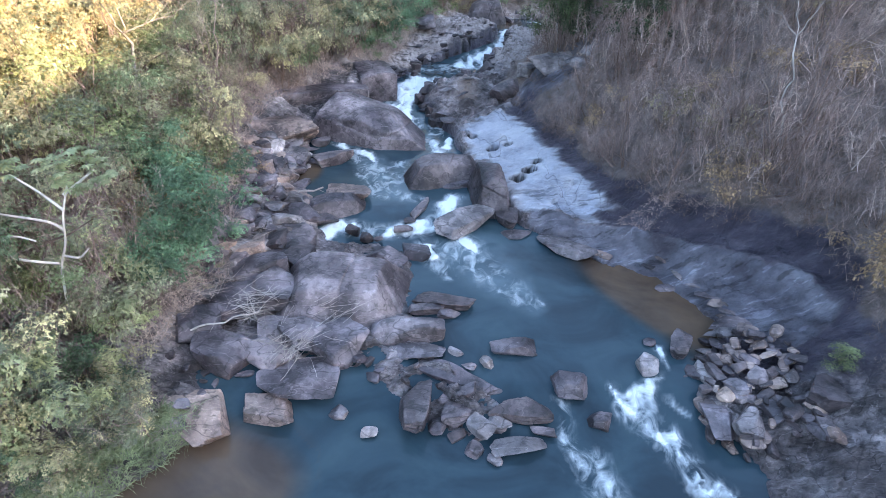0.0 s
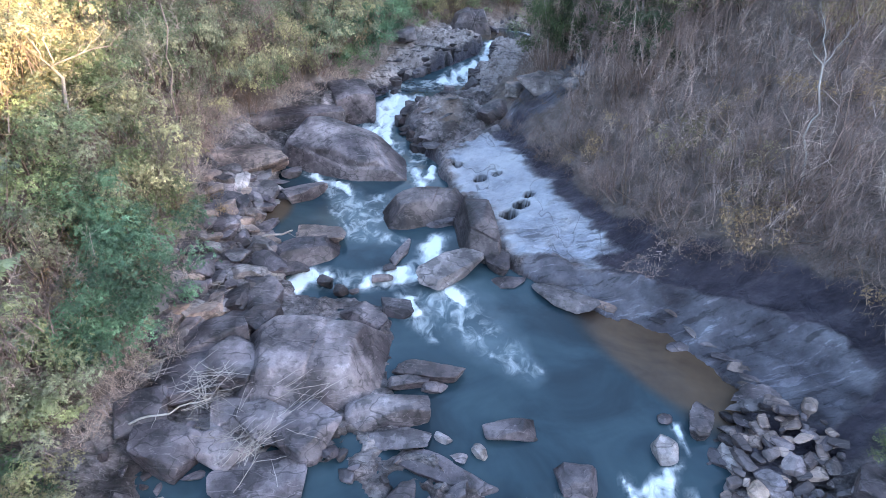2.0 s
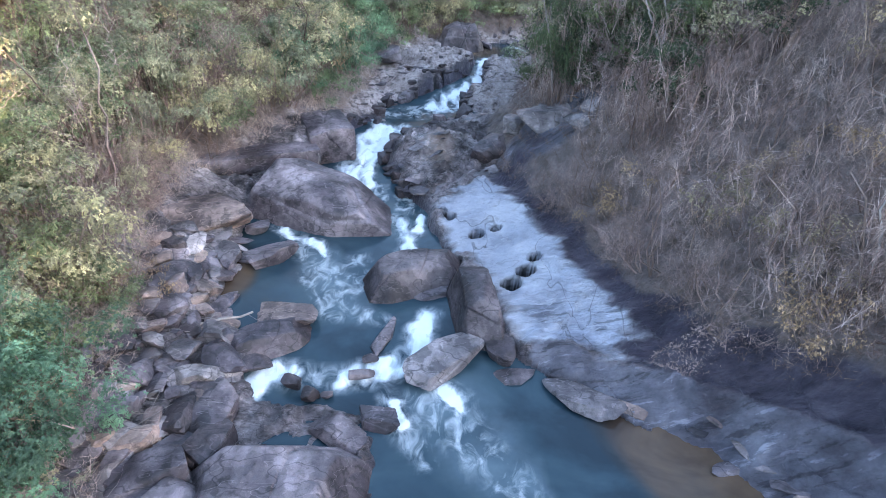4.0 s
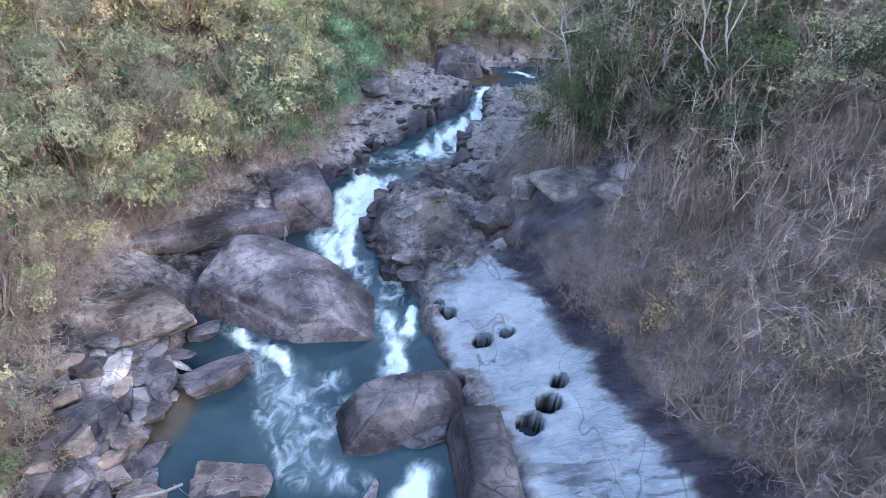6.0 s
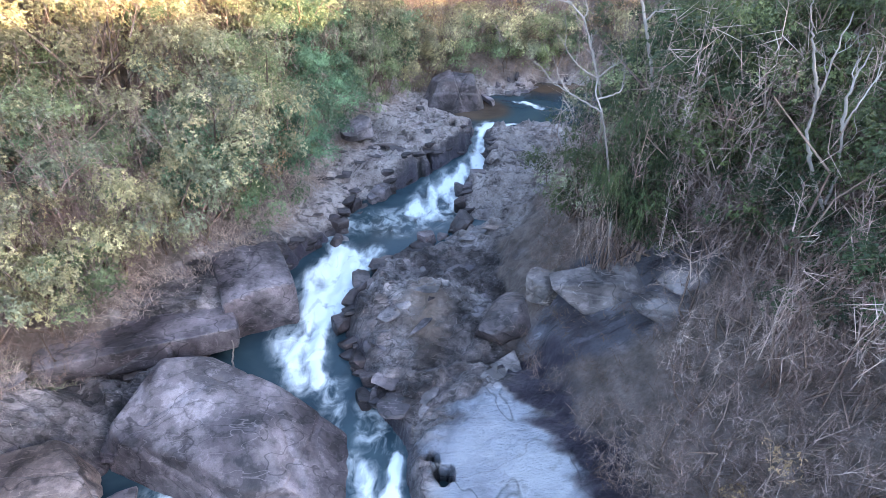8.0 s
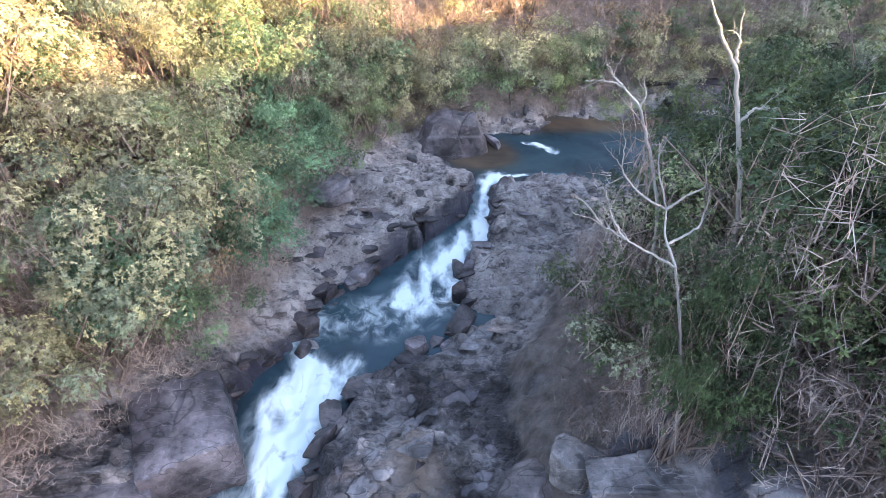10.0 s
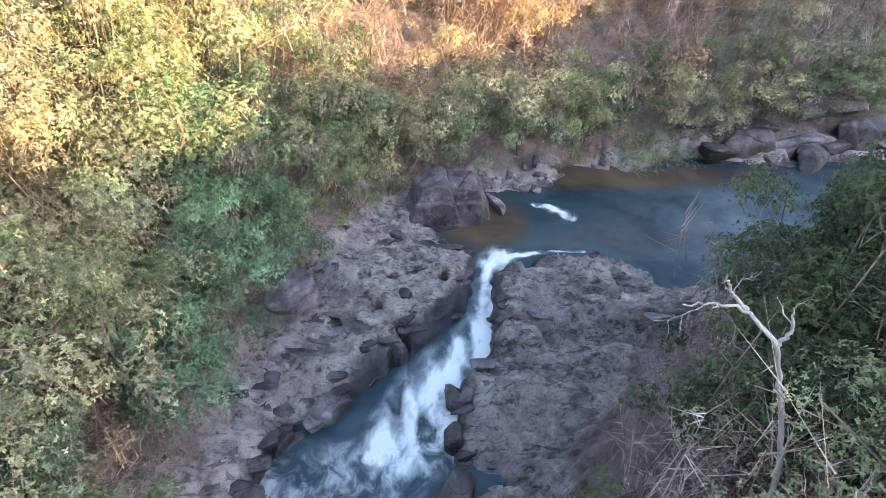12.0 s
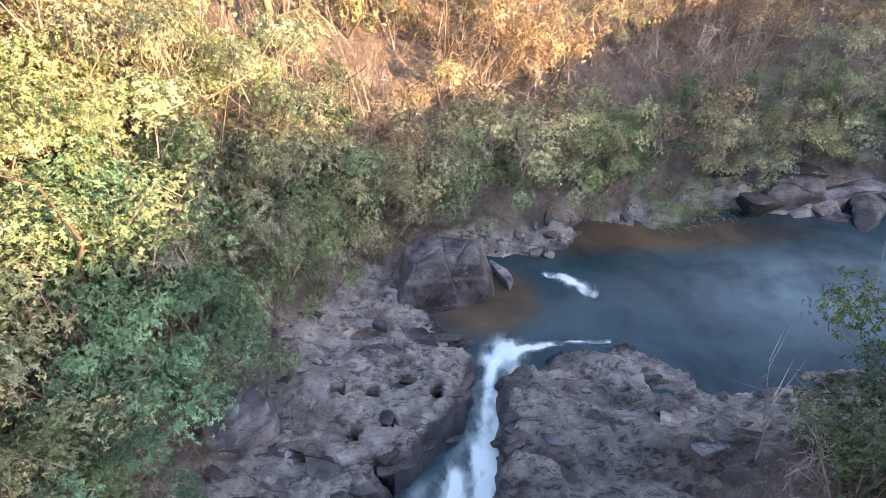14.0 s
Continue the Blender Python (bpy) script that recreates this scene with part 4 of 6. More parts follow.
boulder(-5.2, 40.0, 1.0, 2.7, 3.0, 2.2, 20, 0, "flat-topped grey rock block at the end of the ledge", 3001, given=CRATE)
boulder(-8.7, 37.6, 1.65, 6.6, 2.4, .85, 15, 0, "long overhanging grey rock ledge above a dark undercut", 3002, name="rock_ledge", given=CRATE)
boulder(4.2, 37.3, 1.8, 2.7, 1.9, 1.6, 20, 3, "grey lichen-spotted rock outcrop in the scrub", 3003)
boulder(7.0, 36.5, 3.9, 3.8, 1.7, 1.5, -10, 1, "pale rock outcrop in the scrub", 3004)
boulder(5.4, 37.6, 3.3, 2.2, 1.6, 1.1, 30, 1, "pale rock outcrop in the scrub", 3012)
boulder(8.3, 35.0, 4.7, 2.2, 1.3, 1.1, -20, 1, "pale rock outcrop in the scrub", 3013)
boulder(9.2, 35.6, 5.2, 2.0, 1.4, 1.1, 10, 1, "pale rock outcrop in the scrub", 3005)
boulder(20.0, 63.3, 2.2, 4.2, 1.6, 1.7, 4, 3, "dark layered rock outcrop along the far pool", 3006)
boulder(23.6, 63.5, 2.2, 4.6, 1.9, 2.1, 8, 0, "grey layered rock outcrop along the far pool", 3007)
boulder(27.5, 63.9, 2.2, 5.0, 2.0, 2.3, 2, 3, "dark layered rock outcrop along the far pool", 3009)
boulder(32.5, 65.0, 2.4, 6.0, 2.4, 2.4, 16, 0, "grey layered rock outcrop along the far pool", 3010)
boulder(25.5, 65.0, 4.0, 4.5, 1.6, 1.5, -4, 0, "grey rock outcrop above the far pool", 3011)
boulder(18.0, 63.9, 3.0, 2.4, 1.4, 1.4, 0, 0, "grey rock outcrop above the far pool", 3008)

# dark blocks along the chute's banks
edge_rng = np.random.RandomState(77)
for chain, low, high in ((EDGE_L, 42.5, 48.5), (EDGE_R, 33.5, 47.5)):
    for (ax, ay, ae), (bx, by, be) in zip(chain, chain[1:]):
        if low <= ay <= high:
            for k in range(int(np.hypot(bx - ax, by - ay) / .75)):
                s = edge_rng.rand()
                size = edge_rng.uniform(.45, 1.15)
                boulder(ax + s * (bx - ax) + edge_rng.normal() * .22, ay + s * (by - ay) + edge_rng.normal() * .22, float(level(ay + s * (by - ay))) - .15, size * 1.2, size * .85, size * edge_rng.uniform(.5, .9) + .25 * ae,
                        math.degrees(math.atan2(by - ay, bx - ax)) + edge_rng.normal() * 20, 3 if edge_rng.rand() < .7 else 0, "dark wet rock block at the water's edge", 5000 + int(s * 1e4), name="edge_rock", group="wet rock blocks along the banks")

# ---- plants: shared pieces ----


def joined(parts):
    v, f, n = [], [], 0
    for pv, pf in parts:
        v.append(pv)
        f.append(pf + n)
        n += len(pv)
    return np.concatenate(v), np.concatenate(f)


def ribbons(p, width, side):
    """Flat tapering stems. p (n, k, 3), width (n, k), side (n, 3): corners and quads."""
    n, k, _ = p.shape
    off = side[:, None, :] * width[:, :, None] / 2
    v = np.stack([p - off, p + off], 2).reshape(-1, 3)
    i = (np.arange(n)[:, None] * k + np.arange(k - 1)) * 2
    return v, np.stack([i, i + 1, i + 3, i + 2], -1).reshape(-1, 4)


def tube(p, r, sides=5):
    """A round branch along a line of places p with radii r."""
    p, r = np.asarray(p, float), np.asarray(r, float)
    d = np.gradient(p, axis=0)
    d /= np.linalg.norm(d, axis=1)[:, None] + 1e-9
    a = np.cross(d, [.31, .94, .12])
    a /= np.linalg.norm(a, axis=1)[:, None] + 1e-9
    b = np.cross(d, a)
    ang = np.arange(sides) * 2 * np.pi / sides
    v = (p[:, None] + r[:, None, None] * (a[:, None] * np.cos(ang)[None, :, None] + b[:, None] * np.sin(ang)[None, :, None])).reshape(-1, 3)
    i = np.arange(len(p) - 1)[:, None] * sides + np.arange(sides)
    j = np.arange(len(p) - 1)[:, None] * sides + (np.arange(sides) + 1) % sides
    return v, np.stack([i, j, j + sides, i + sides], -1).reshape(-1, 4)


def leaves(c, u, n, length, width):
    """Pointed leaves at places c, along u, facing n."""
    s = np.cross(u, n)
    s /= np.linalg.norm(s, axis=1)[:, None] + 1e-9
    u, s = u * length[:, None], s * width[:, None] / 2
    v = np.stack([c - s, c + s, c + u - .12 * length[:, None] * n], 1).reshape(-1, 3)
    return v, np.arange(len(v)).reshape(-1, 3)


def sprays(r, c, n, size, k=6):
    """Sprays of k folded leaves that spring from one point each, round the way n."""
    m = len(c)
    a = np.cross(n, units(r, m))
    a /= np.linalg.norm(a, axis=1)[:, None] + 1e-9
    b = np.cross(n, a)
    turn = r.uniform(0, 6.28, (m, 1)) + np.arange(k) * 6.28 / k + r.normal(size=(m, k)) * .4
    u = a[:, None] * np.cos(turn)[:, :, None] + b[:, None] * np.sin(turn)[:, :, None] + n[:, None] * r.uniform(-.45, .6, (m, k, 1))
    u /= np.linalg.norm(u, axis=2)[:, :, None]
    s = np.cross(u, n[:, None] + .5 * r.normal(size=(m, k, 3)))
    s /= np.linalg.norm(s, axis=2)[:, :, None] + 1e-9
    long = (size[:, None] * r.uniform(.6, 1.3, (m, k)))[:, :, None]
    mid, wide = c[:, None] + u * long * .5, s * long * r.uniform(.19, .27, (m, k, 1))
    tip = c[:, None] + u * long - n[:, None] * long * .18
    v = np.concatenate([c[:, None], np.stack([mid - wide, tip, mid + wide], 2).reshape(m, 3 * k, 3)], 1).reshape(-1, 3)
    o = np.arange(m)[:, None] * (3 * k + 1)
    i = o + 1 + 3 * np.arange(k)
    return v, np.stack([np.repeat(o, k, 1), i, i + 1, i + 2], -1).reshape(-1, 4)


def wander(r, a, b, k, amount):
    """A crooked line from a to b in k places."""
    a, b = np.asarray(a, float), np.asarray(b, float)
    s = np.linspace(0, 1, k)[:, None]
    w = r.normal(size=(k, 3)).cumsum(0) * amount * np.linalg.norm(b - a) / k
    w -= w[0] + (w[-1] - w[0]) * s
    return a + (b - a) * s + w


def leaf_material(name, low, high, gloss=.5, varied=1.0):
    m, t, b = material(name)
    g = t.nodes.new("ShaderNodeNewGeometry")
    info = t.nodes.new("ShaderNodeObjectInfo")
    mid = tuple((a + b) / 2 for a, b in zip(low, high))
    c = ramp(t, g.outputs["Random Per Island"], [(0, tuple(.3 * m + .7 * a for m, a in zip(mid, low))), (.5, mid), (1, tuple(.3 * m + .7 * a for m, a in zip(mid, high)))])
    tone = ramp(t, info.outputs["Random"], [(0, (.50, .60, .56)), (.3, (.82, .88, .8)), (.55, (1.05, 1, .9)), (.8, (1.22, 1.12, .9)), (1, (1.42, 1.28, 1.02))])
    c = mix(t, varied, c, tone, "MULTIPLY")
    centred = t.nodes.new("ShaderNodeMath")
    t.links.new(attribute(t, "lobe"), centred.inputs[0])
    centred.inputs[1].default_value = .5
    c = mix(t, 1.0, c, ramp(t, centred.outputs[0], [(0, grey(.62)), (.5, grey(1.0)), (1, grey(1.34))]), "MULTIPLY")
    patch = ramp(t, noise_node(t, 1.3, 3, .5, "World"), [(.34, grey(.55)), (.5, grey(.95)), (.66, grey(1.4))])
    c = mix(t, 1.0, c, patch, "MULTIPLY")
    t.links.new(c, b.inputs["Base Color"])
    b.inputs["Roughness"].default_value = gloss
    thin = t.nodes.new("ShaderNodeBsdfTranslucent")
    t.links.new(c, thin.inputs["Color"])
    both = t.nodes.new("ShaderNodeMixShader")
    both.inputs[0].default_value = .36
    t.links.new(b.outputs[0], both.inputs[1])
    t.links.new(thin.outputs[0], both.inputs[2])
    t.links.new(both.outputs[0], t.nodes["Material Output"].inputs["Surface"])
    return m


def bark_material(name, low, high):
    m, t, b = material(name)
    g = t.nodes.new("ShaderNodeNewGeometry")
    c = ramp(t, g.outputs["Random Per Island"], [(0, low), (1, high)])
    patch = ramp(t, noise_node(t, .55, 4, .6, "World"), [(.34, (.72, .66, .64)), (.5, (1, .96, .95)), (.66, (1.35, 1.36, 1.34))])
    c = mix(t, 1.0, c, patch, "MULTIPLY")
    stain = ramp(t, noise_node(t, 3.5, 6, .7, "World", (1, 1, .4)), [(.35, grey(.6)), (.6, grey(1.15))])
    t.links.new(mix(t, .8, c, stain, "MULTIPLY"), b.inputs["Base Color"])
    b.inputs["Roughness"].default_value = .85
    bump(t, b, noise_node(t, 18, 5, .7, "World", (1, 1, .3)), .4, .02)
    return m


GREEN = leaf_material("leaf_green", (.125, .18, .10), (.36, .43, .255))
OLIVE = leaf_material("leaf_olive", (.235, .24, .155), (.53, .52, .375))
BROAD = leaf_material("leaf_broad", (.27, .32, .16), (.58, .60, .36), varied=.5)
BRIGHT = leaf_material("leaf_bright_green", (.095, .185, .105), (.265, .40, .24), varied=.3)
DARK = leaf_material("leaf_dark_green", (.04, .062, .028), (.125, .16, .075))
CREAM = leaf_material("leaf_pale_dry", (.36, .31, .20), (.60, .53, .37), .7)
STRAW = leaf_material("leaf_dry", (.24, .165, .105), (.50, .38, .25), .7)
GREY_TWIG = bark_material("twig_grey", (.17, .122, .106), (.42, .32, .28))
PINK_TWIG = bark_material("twig_pinkish", (.29, .215, .185), (.64, .52, .455))
TAN_TWIG = bark_material("twig_tan", (.24, .155, .10), (.54, .395, .27))
PALE_BARK = bark_material("bark_pale", (.25, .23, .21), (.37, .34, .315))
BROWN_BARK = bark_material("bark_brown", (.13, .09, .07), (.29, .215, .175))
WHITE_BARK = bark_material("bark_white", (.50, .47, .43), (.66, .63, .59))
DRIFT = bark_material("driftwood", (.28, .245, .22), (.47, .43, .395))


def part(name, vf, mat, parent, label="", smooth=True):
    me = mesh_of(name, *vf, smooth)
    me.materials.append(mat)
    ob = new(name, me)
    ob.parent = parent
    return tagged(ob, label)


def hang(r, n, base, reach, drop, k=3, up=.8):
    """Arching twigs: n lines of k places from near base outward, first up, then falling."""
    d = units(r, n)
    d[:, 2] = np.abs(d[:, 2]) * up + .25
    d /= np.linalg.norm(d, axis=1)[:, None]
    length = reach * r.uniform(.45, 1.1, n)
    s = np.linspace(0, 1, k)
    p = base[:, None] + d[:, None] * (length[:, None] * s)[:, :, None]
    p[:, :, 2] -= (drop * length)[:, None] * s**2
    p[:, 1:] += r.normal(size=(n, k - 1, 3)) * (length * .03)[:, None, None]
    return p


def clumps(r, base, tall, stems, twigs, spread=.45, droop=0.0, width=.02):
    """Thorny clumps of straight thin stems with many side twigs, each a slender tapering blade."""
    n = len(base)
    d = np.concatenate([r.normal(size=(n * stems, 2)) * spread, np.ones((n * stems, 1))], 1)
    d /= np.linalg.norm(d, axis=1)[:, None]
    d *= (np.repeat(tall, stems) * r.uniform(.35, 1.1, n * stems))[:, None]
    b = np.repeat(base, stems, 0) + r.normal(size=(n * stems, 3)) * [.1, .1, .0]
    m = n * stems
    s = r.uniform(.2, 1, (m, twigs))
    a = (b[:, None] + d[:, None] * s[:, :, None]).reshape(-1, 3)
    long = np.repeat(np.linalg.norm(d, axis=1), twigs)
    e = np.repeat(d / np.linalg.norm(d, axis=1)[:, None], twigs, 0) * .35 + units(r, m * twigs) * .9 - [0, 0, droop]
    e *= (long * r.uniform(.18, .62, m * twigs))[:, None]
    start, way = np.concatenate([b, a]), np.concatenate([d, e])
    w = np.concatenate([np.full(m, width), np.full(m * twigs, width * .55)]) * r.uniform(.6, 1.3, m * (1 + twigs))
    side = np.cross(way, units(r, len(way)))
    side *= (w / (np.linalg.norm(side, axis=1) + 1e-9))[:, None]
    v = np.stack([start - side / 2, start + side / 2, start + way], 1).reshape(-1, 3)
    return v, np.arange(len(v)).reshape(-1, 3)


def bush(name, label, seed, mat, lobes=10, count=1700, size=.10, tall=1.0, twigs=60, bark=BROWN_BARK, twig_mat=GREY_TWIG, trunk=0.0):
    """A shrub about one metre in radius: stems, twigs and a crown of many leaves in uneven lobes."""
    r = np.random.RandomState(seed)
    root = new(name)
    tagged(root, label, "tree" if trunk else "shrub", "shrubs and trees on the slopes")
    c = r.normal(size=(lobes, 3)) * [.56, .56, .32 * tall] + [0, 0, trunk + .62 * tall]
    c[:, 2] = np.clip(c[:, 2], .2 + trunk, None)
    rad = r.uniform(.24, .5, lobes)
    stems = []
    if trunk:
        stems.append(tube(wander(r, (0, 0, -.5), (r.normal() * .15, r.normal() * .15, trunk + .3), 7, .35), np.linspace(.085, .05, 7), 6))
    for k in range(min(lobes, 6)):
        a = (r.normal() * .06, r.normal() * .06, trunk - .2 if trunk else -.25)
        stems.append(tube(wander(r, a, c[k] + [0, 0, rad[k] * .5], 4, .5), np.linspace(.030, .008, 4), 3))
    part("stem", joined(stems), bark, root)
    if twigs:
        own = min(lobes, 12)
        low = c[:own] - [0, 0, .45] * np.minimum(1, c[:own, 2:])
        tuft_of = part("twig", clumps(r, low, rad[:own] * 2.6, 3, max(2, twigs // (own * 2)), .4, .1, .016), twig_mat, root)
        tagged(tuft_of, kind="stuff")
    if count:
        count = count * 5 // 8
        pick = r.choice(lobes, count, p=rad**2 / (rad**2).sum())
        d = units(r, count)
        d[:, 2] = np.where(d[:, 2] < -.25, -d[:, 2], d[:, 2])
        clump = fbm(d * 2.2 + pick[:, None] * 3.7, 2)
        at = c[pick] + d * (rad[pick] * (.78 + 1.5 * clump + r.normal(size=count) * .12))[:, None] * [1, 1, .85]
        n = d * 1.0 + units(r, count) * .45 + [0, 0, .3]
        n /= np.linalg.norm(n, axis=1)[:, None]
        crown = part("crown", sprays(r, at, n, size * .98 * r.uniform(.65, 1.35, count)), mat, root, smooth=False)
        crown["kind"] = "stuff"
        layer(crown.data, "lobe", np.repeat(r.rand(lobes)[pick] - .5, 19))
    return root


def limb(r, out, a, d, length, radius, depth, spread, droop=0.0):
    """Branches that fork, as tubes gathered into out[depth]."""
    k = 6
    end = np.asarray(a) + np.asarray(d) * length
    p = wander(r, a, end, k, .32)
    p[:, 2] -= droop * length * np.linspace(0, 1, k) ** 2
    out[depth].append(tube(p, np.linspace(radius, radius * (.3 if depth else .4), k), 6 if depth == 0 else 4))
    if depth < 2:
        limb(r, out, p[-1], (np.asarray(d) + units(r, 1)[0] * .4), length * .4, radius * .4, depth + 1, spread, droop)
        for j in range(3 if depth == 0 else 4):
            at = p[2 + j % 4] if j < 3 else p[-1]
            n = np.asarray(d) + units(r, 1)[0] * spread + [0, 0, .15]
            n /= np.linalg.norm(n)
            limb(r, out, at, n, length * r.uniform(.3, .55), radius * .42, depth + 1, spread, droop)


def bare_tree(label, base, fork, limbs, radius, seed, mat=PALE_BARK, spread=.75):
    """A leafless tree: a leaning trunk from base to fork, and limbs that end at the places given."""
    r = np.random.RandomState(seed)
    root = new("bare_tree")
    root.location = base
    tagged(root, label, "tree", "leafless trees")
    base, fork = np.array(base), np.array(fork)
    part("trunk", tube(wander(r, (0, 0, -.4), fork - base, 9, .25), np.linspace(radius * 1.25, radius * .9, 9), 8), mat, root)
    for end in limbs:
        d = np.array(end) - fork
        length = np.linalg.norm(d)
        out = [[], [], []]
        limb(r, out, fork - base, d / length, length, radius * .62, 0, spread)
        b = part("limb", joined(out[0]), mat, root)
        part("branch", joined(out[1] + out[2]), mat, b)["kind"] = "stuff"
    return root


# ---- planting ----
rng = np.random.RandomState(21)


def spots(n, x0, x1, y0, y1, gap, test):
    """Places on the land, no two nearer than gap, where test(inland, uphill, x, y) holds."""
    x, y = rng.uniform(x0, x1, n * 14), rng.uniform(y0, y1, n * 14)
    z, d, h = ground(x, y, fine=False)
    ok = test(d, h, x, y)
    out = []
    for px, py, pz in zip(x[ok], y[ok], z[ok]):
        if all((px - q[0]) ** 2 + (py - q[1]) ** 2 > gap * gap for q in out):
            out.append((px, py, pz))
            if len(out) >= n:
                break
    return out


def scatter(kinds, weights, places, low, high, sink=.1):
    weights = np.array(weights, float) / sum(weights)
    for x, y, z in places:
        k = kinds[rng.choice(len(kinds), p=weights)]
        s = rng.uniform(low, high)
        c = copy_thing(k, pose(x, y, z - sink, rng.uniform(-6, 6), rng.uniform(-6, 6), rng.uniform(0, 360)))
        c.scale = (s * rng.uniform(.85, 1.15), s * rng.uniform(.85, 1.15), s * rng.uniform(.85, 1.2))


greens = [bush("green_shrub", "dense bright green leafy shrub on the slope", 11 + i, GREEN, 17, 3700, .048, 1.35, twigs=24) for i in range(3)]
olives = [bush("olive_shrub", "olive green half-dry shrub on the slope", 31 + i, OLIVE, 16, 3100, .044, 1.4, twigs=120) for i in range(4)]
straws = [bush("dry_shrub", "straw-coloured dry shrub with sparse leaves", 51 + i, STRAW, 12, 1300, .042, 1.3, twigs=320, twig_mat=TAN_TWIG) for i in range(3)]
bares = [bush("leafless_shrub", "grey leafless thorny shrub on the slope", 71 + i, STRAW, 12, 0, .06, 1.4, twigs=460, twig_mat=PINK_TWIG if i == 1 else GREY_TWIG) for i in range(3)]
fines = [bush("fine_leaved_tree", "olive tree with sparse fine leaves and many twigs", 151 + i, OLIVE if i else GREEN, 16, 2700, .036, 1.3, 140, trunk=.9) for i in range(3)]
talls = [bush("leafy_tree", "slender olive-leaved tree with a thin trunk", 91 + i, GREEN if i == 0 else OLIVE, 18, 3700, .040, 1.4, 70, trunk=1.0) for i in range(3)]
fulls = [bush("green_tree", "full bright green tree with fine leaves over the bank", 131 + i, BRIGHT, 26, 7500, .043, 1.4, 24) for i in range(2)]
broads = [bush("broadleaf_shrub", "shrub with large pale green hand-shaped leaves", 111 + i, BROAD, 12, 1500, .075, 1.1, 24) for i in range(2)]
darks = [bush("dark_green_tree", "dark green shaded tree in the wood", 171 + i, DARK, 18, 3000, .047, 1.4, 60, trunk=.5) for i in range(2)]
pales = [bush("pale_dry_tree", "pale cream-leaved dry tree catching the sun", 181 + i, CREAM, 18, 4200, .037, 1.2, 150, trunk=.8) for i in range(2)]

# left slope: a low front rank, tall thicket behind, trees above
scatter(greens + olives + bares + straws, [1.3] * 3 + [2.0] * 4 + [3.4] * 3 + [.9] * 3, spots(120, -24, 2, 8, 60, 1.1, lambda d, h, x, y: (h > .35) & (h < 3) & (x < 4)), 1.0, 1.7)
scatter(greens + olives + talls + fines + bares, [1.3] * 3 + [2.0] * 4 + [1.6] * 3 + [1.3] * 3 + [2.6] * 3, spots(150, -24, 2, 8, 61, 1.25, lambda d, h, x, y: (h > 1.3) & (h < 6) & (x < 4)), 1.5, 2.3)
scatter(talls + olives + fines + pales, [3] * 3 + [1] * 4 + [1.4] * 3 + [1.2] * 2, spots(85, -24, 1, 10, 63, 1.7, lambda d, h, x, y: (h > 5) & (h < 13) & (x < 2)), 1.8, 2.7)
# the sunny hill beyond the upper pool
scatter(greens + olives, [2] * 3 + [1.5] * 4, spots(34, 0, 34, 59, 68, 1.3, lambda d, h, x, y: (h > .5) & (h < 2.8) & (y > 58)), 1.0, 1.7)
scatter(olives + straws + bares, [1.3] * 4 + [3.0] * 3 + [2.6] * 3, spots(150, -2, 46, 59, 76, 1.25, lambda d, h, x, y: (h > 1.4) & (y > 58)), 1.2, 2.5)
def open_rock(x, y):
    """Where tall growth stands back from the right-hand shelves."""
    return x > np.interp(y, [31, 33, 36.5, 38, 39, 41.5, 44, 46, 47, 49, 51], [3, 8.2, 8.9, 6.6, 6.2, 6.4, 7.4, 9.2, 10.7, 12.7, 14.7])


# right slope: bare scrub low down, darker wood upstream
scatter(bares + straws, [4] * 3 + [.5] * 3, spots(170, 4, 21, 8, 38, .9, lambda d, h, x, y: (h > .5) & (h < 11) & open_rock(x, y)), .8, 1.7)
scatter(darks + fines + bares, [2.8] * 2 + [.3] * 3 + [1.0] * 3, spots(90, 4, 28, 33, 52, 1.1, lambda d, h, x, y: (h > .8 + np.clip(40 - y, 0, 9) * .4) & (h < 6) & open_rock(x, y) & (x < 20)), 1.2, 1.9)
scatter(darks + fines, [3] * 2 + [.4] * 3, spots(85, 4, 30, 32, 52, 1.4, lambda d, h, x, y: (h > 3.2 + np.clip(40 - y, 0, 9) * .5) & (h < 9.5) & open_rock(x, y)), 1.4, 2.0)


def place(kind, x, y, s, tall=1.0, turn=0.0):
    c = copy_thing(kind, pose(x, y, ground_at(x, y) - .1, 0, 0, turn))
    c.scale = (s, s, s * tall)
    return c


def ground_at(x, y):
    return float(ground(np.array([x]), np.array([y]), fine=False)[0][0])


place(fulls[0], -10.0, 18.7, 1.9, 1.1, 40)
place(fulls[1], -10.5, 16.7, 1.6, 1.0, 100)
place(fulls[1], -11.3, 20.0, 1.9, 1.15, 200)
place(olives[1], -10.4, 17.2, 1.1, .9, 10)
place(olives[2], -9.6, 11.5, 1.2, .8, 10)
place(bares[1], -9.2, 11.2, 1.2, .8, 60)
place(fulls[0], -7.2, 42.6, 1.6, 1.1, 10)
place(fulls[1], -8.0, 43.7, 1.6, 1.1, 10)
for x, y, s in ((-12.6, 37.6, 1.8), (-13.4, 38.8, 2.0), (-11.6, 38.9, 1.7), (-10.6, 40.2, 1.7), (-12.4, 40.3, 2.1), (-14.4, 36.8, 2.0), (-9.4, 41.4, 1.6), (-14.0, 40.6, 2.2)):
    place(bares[int(s * 10) % 3], x, y, s, 1.2, x * 40)
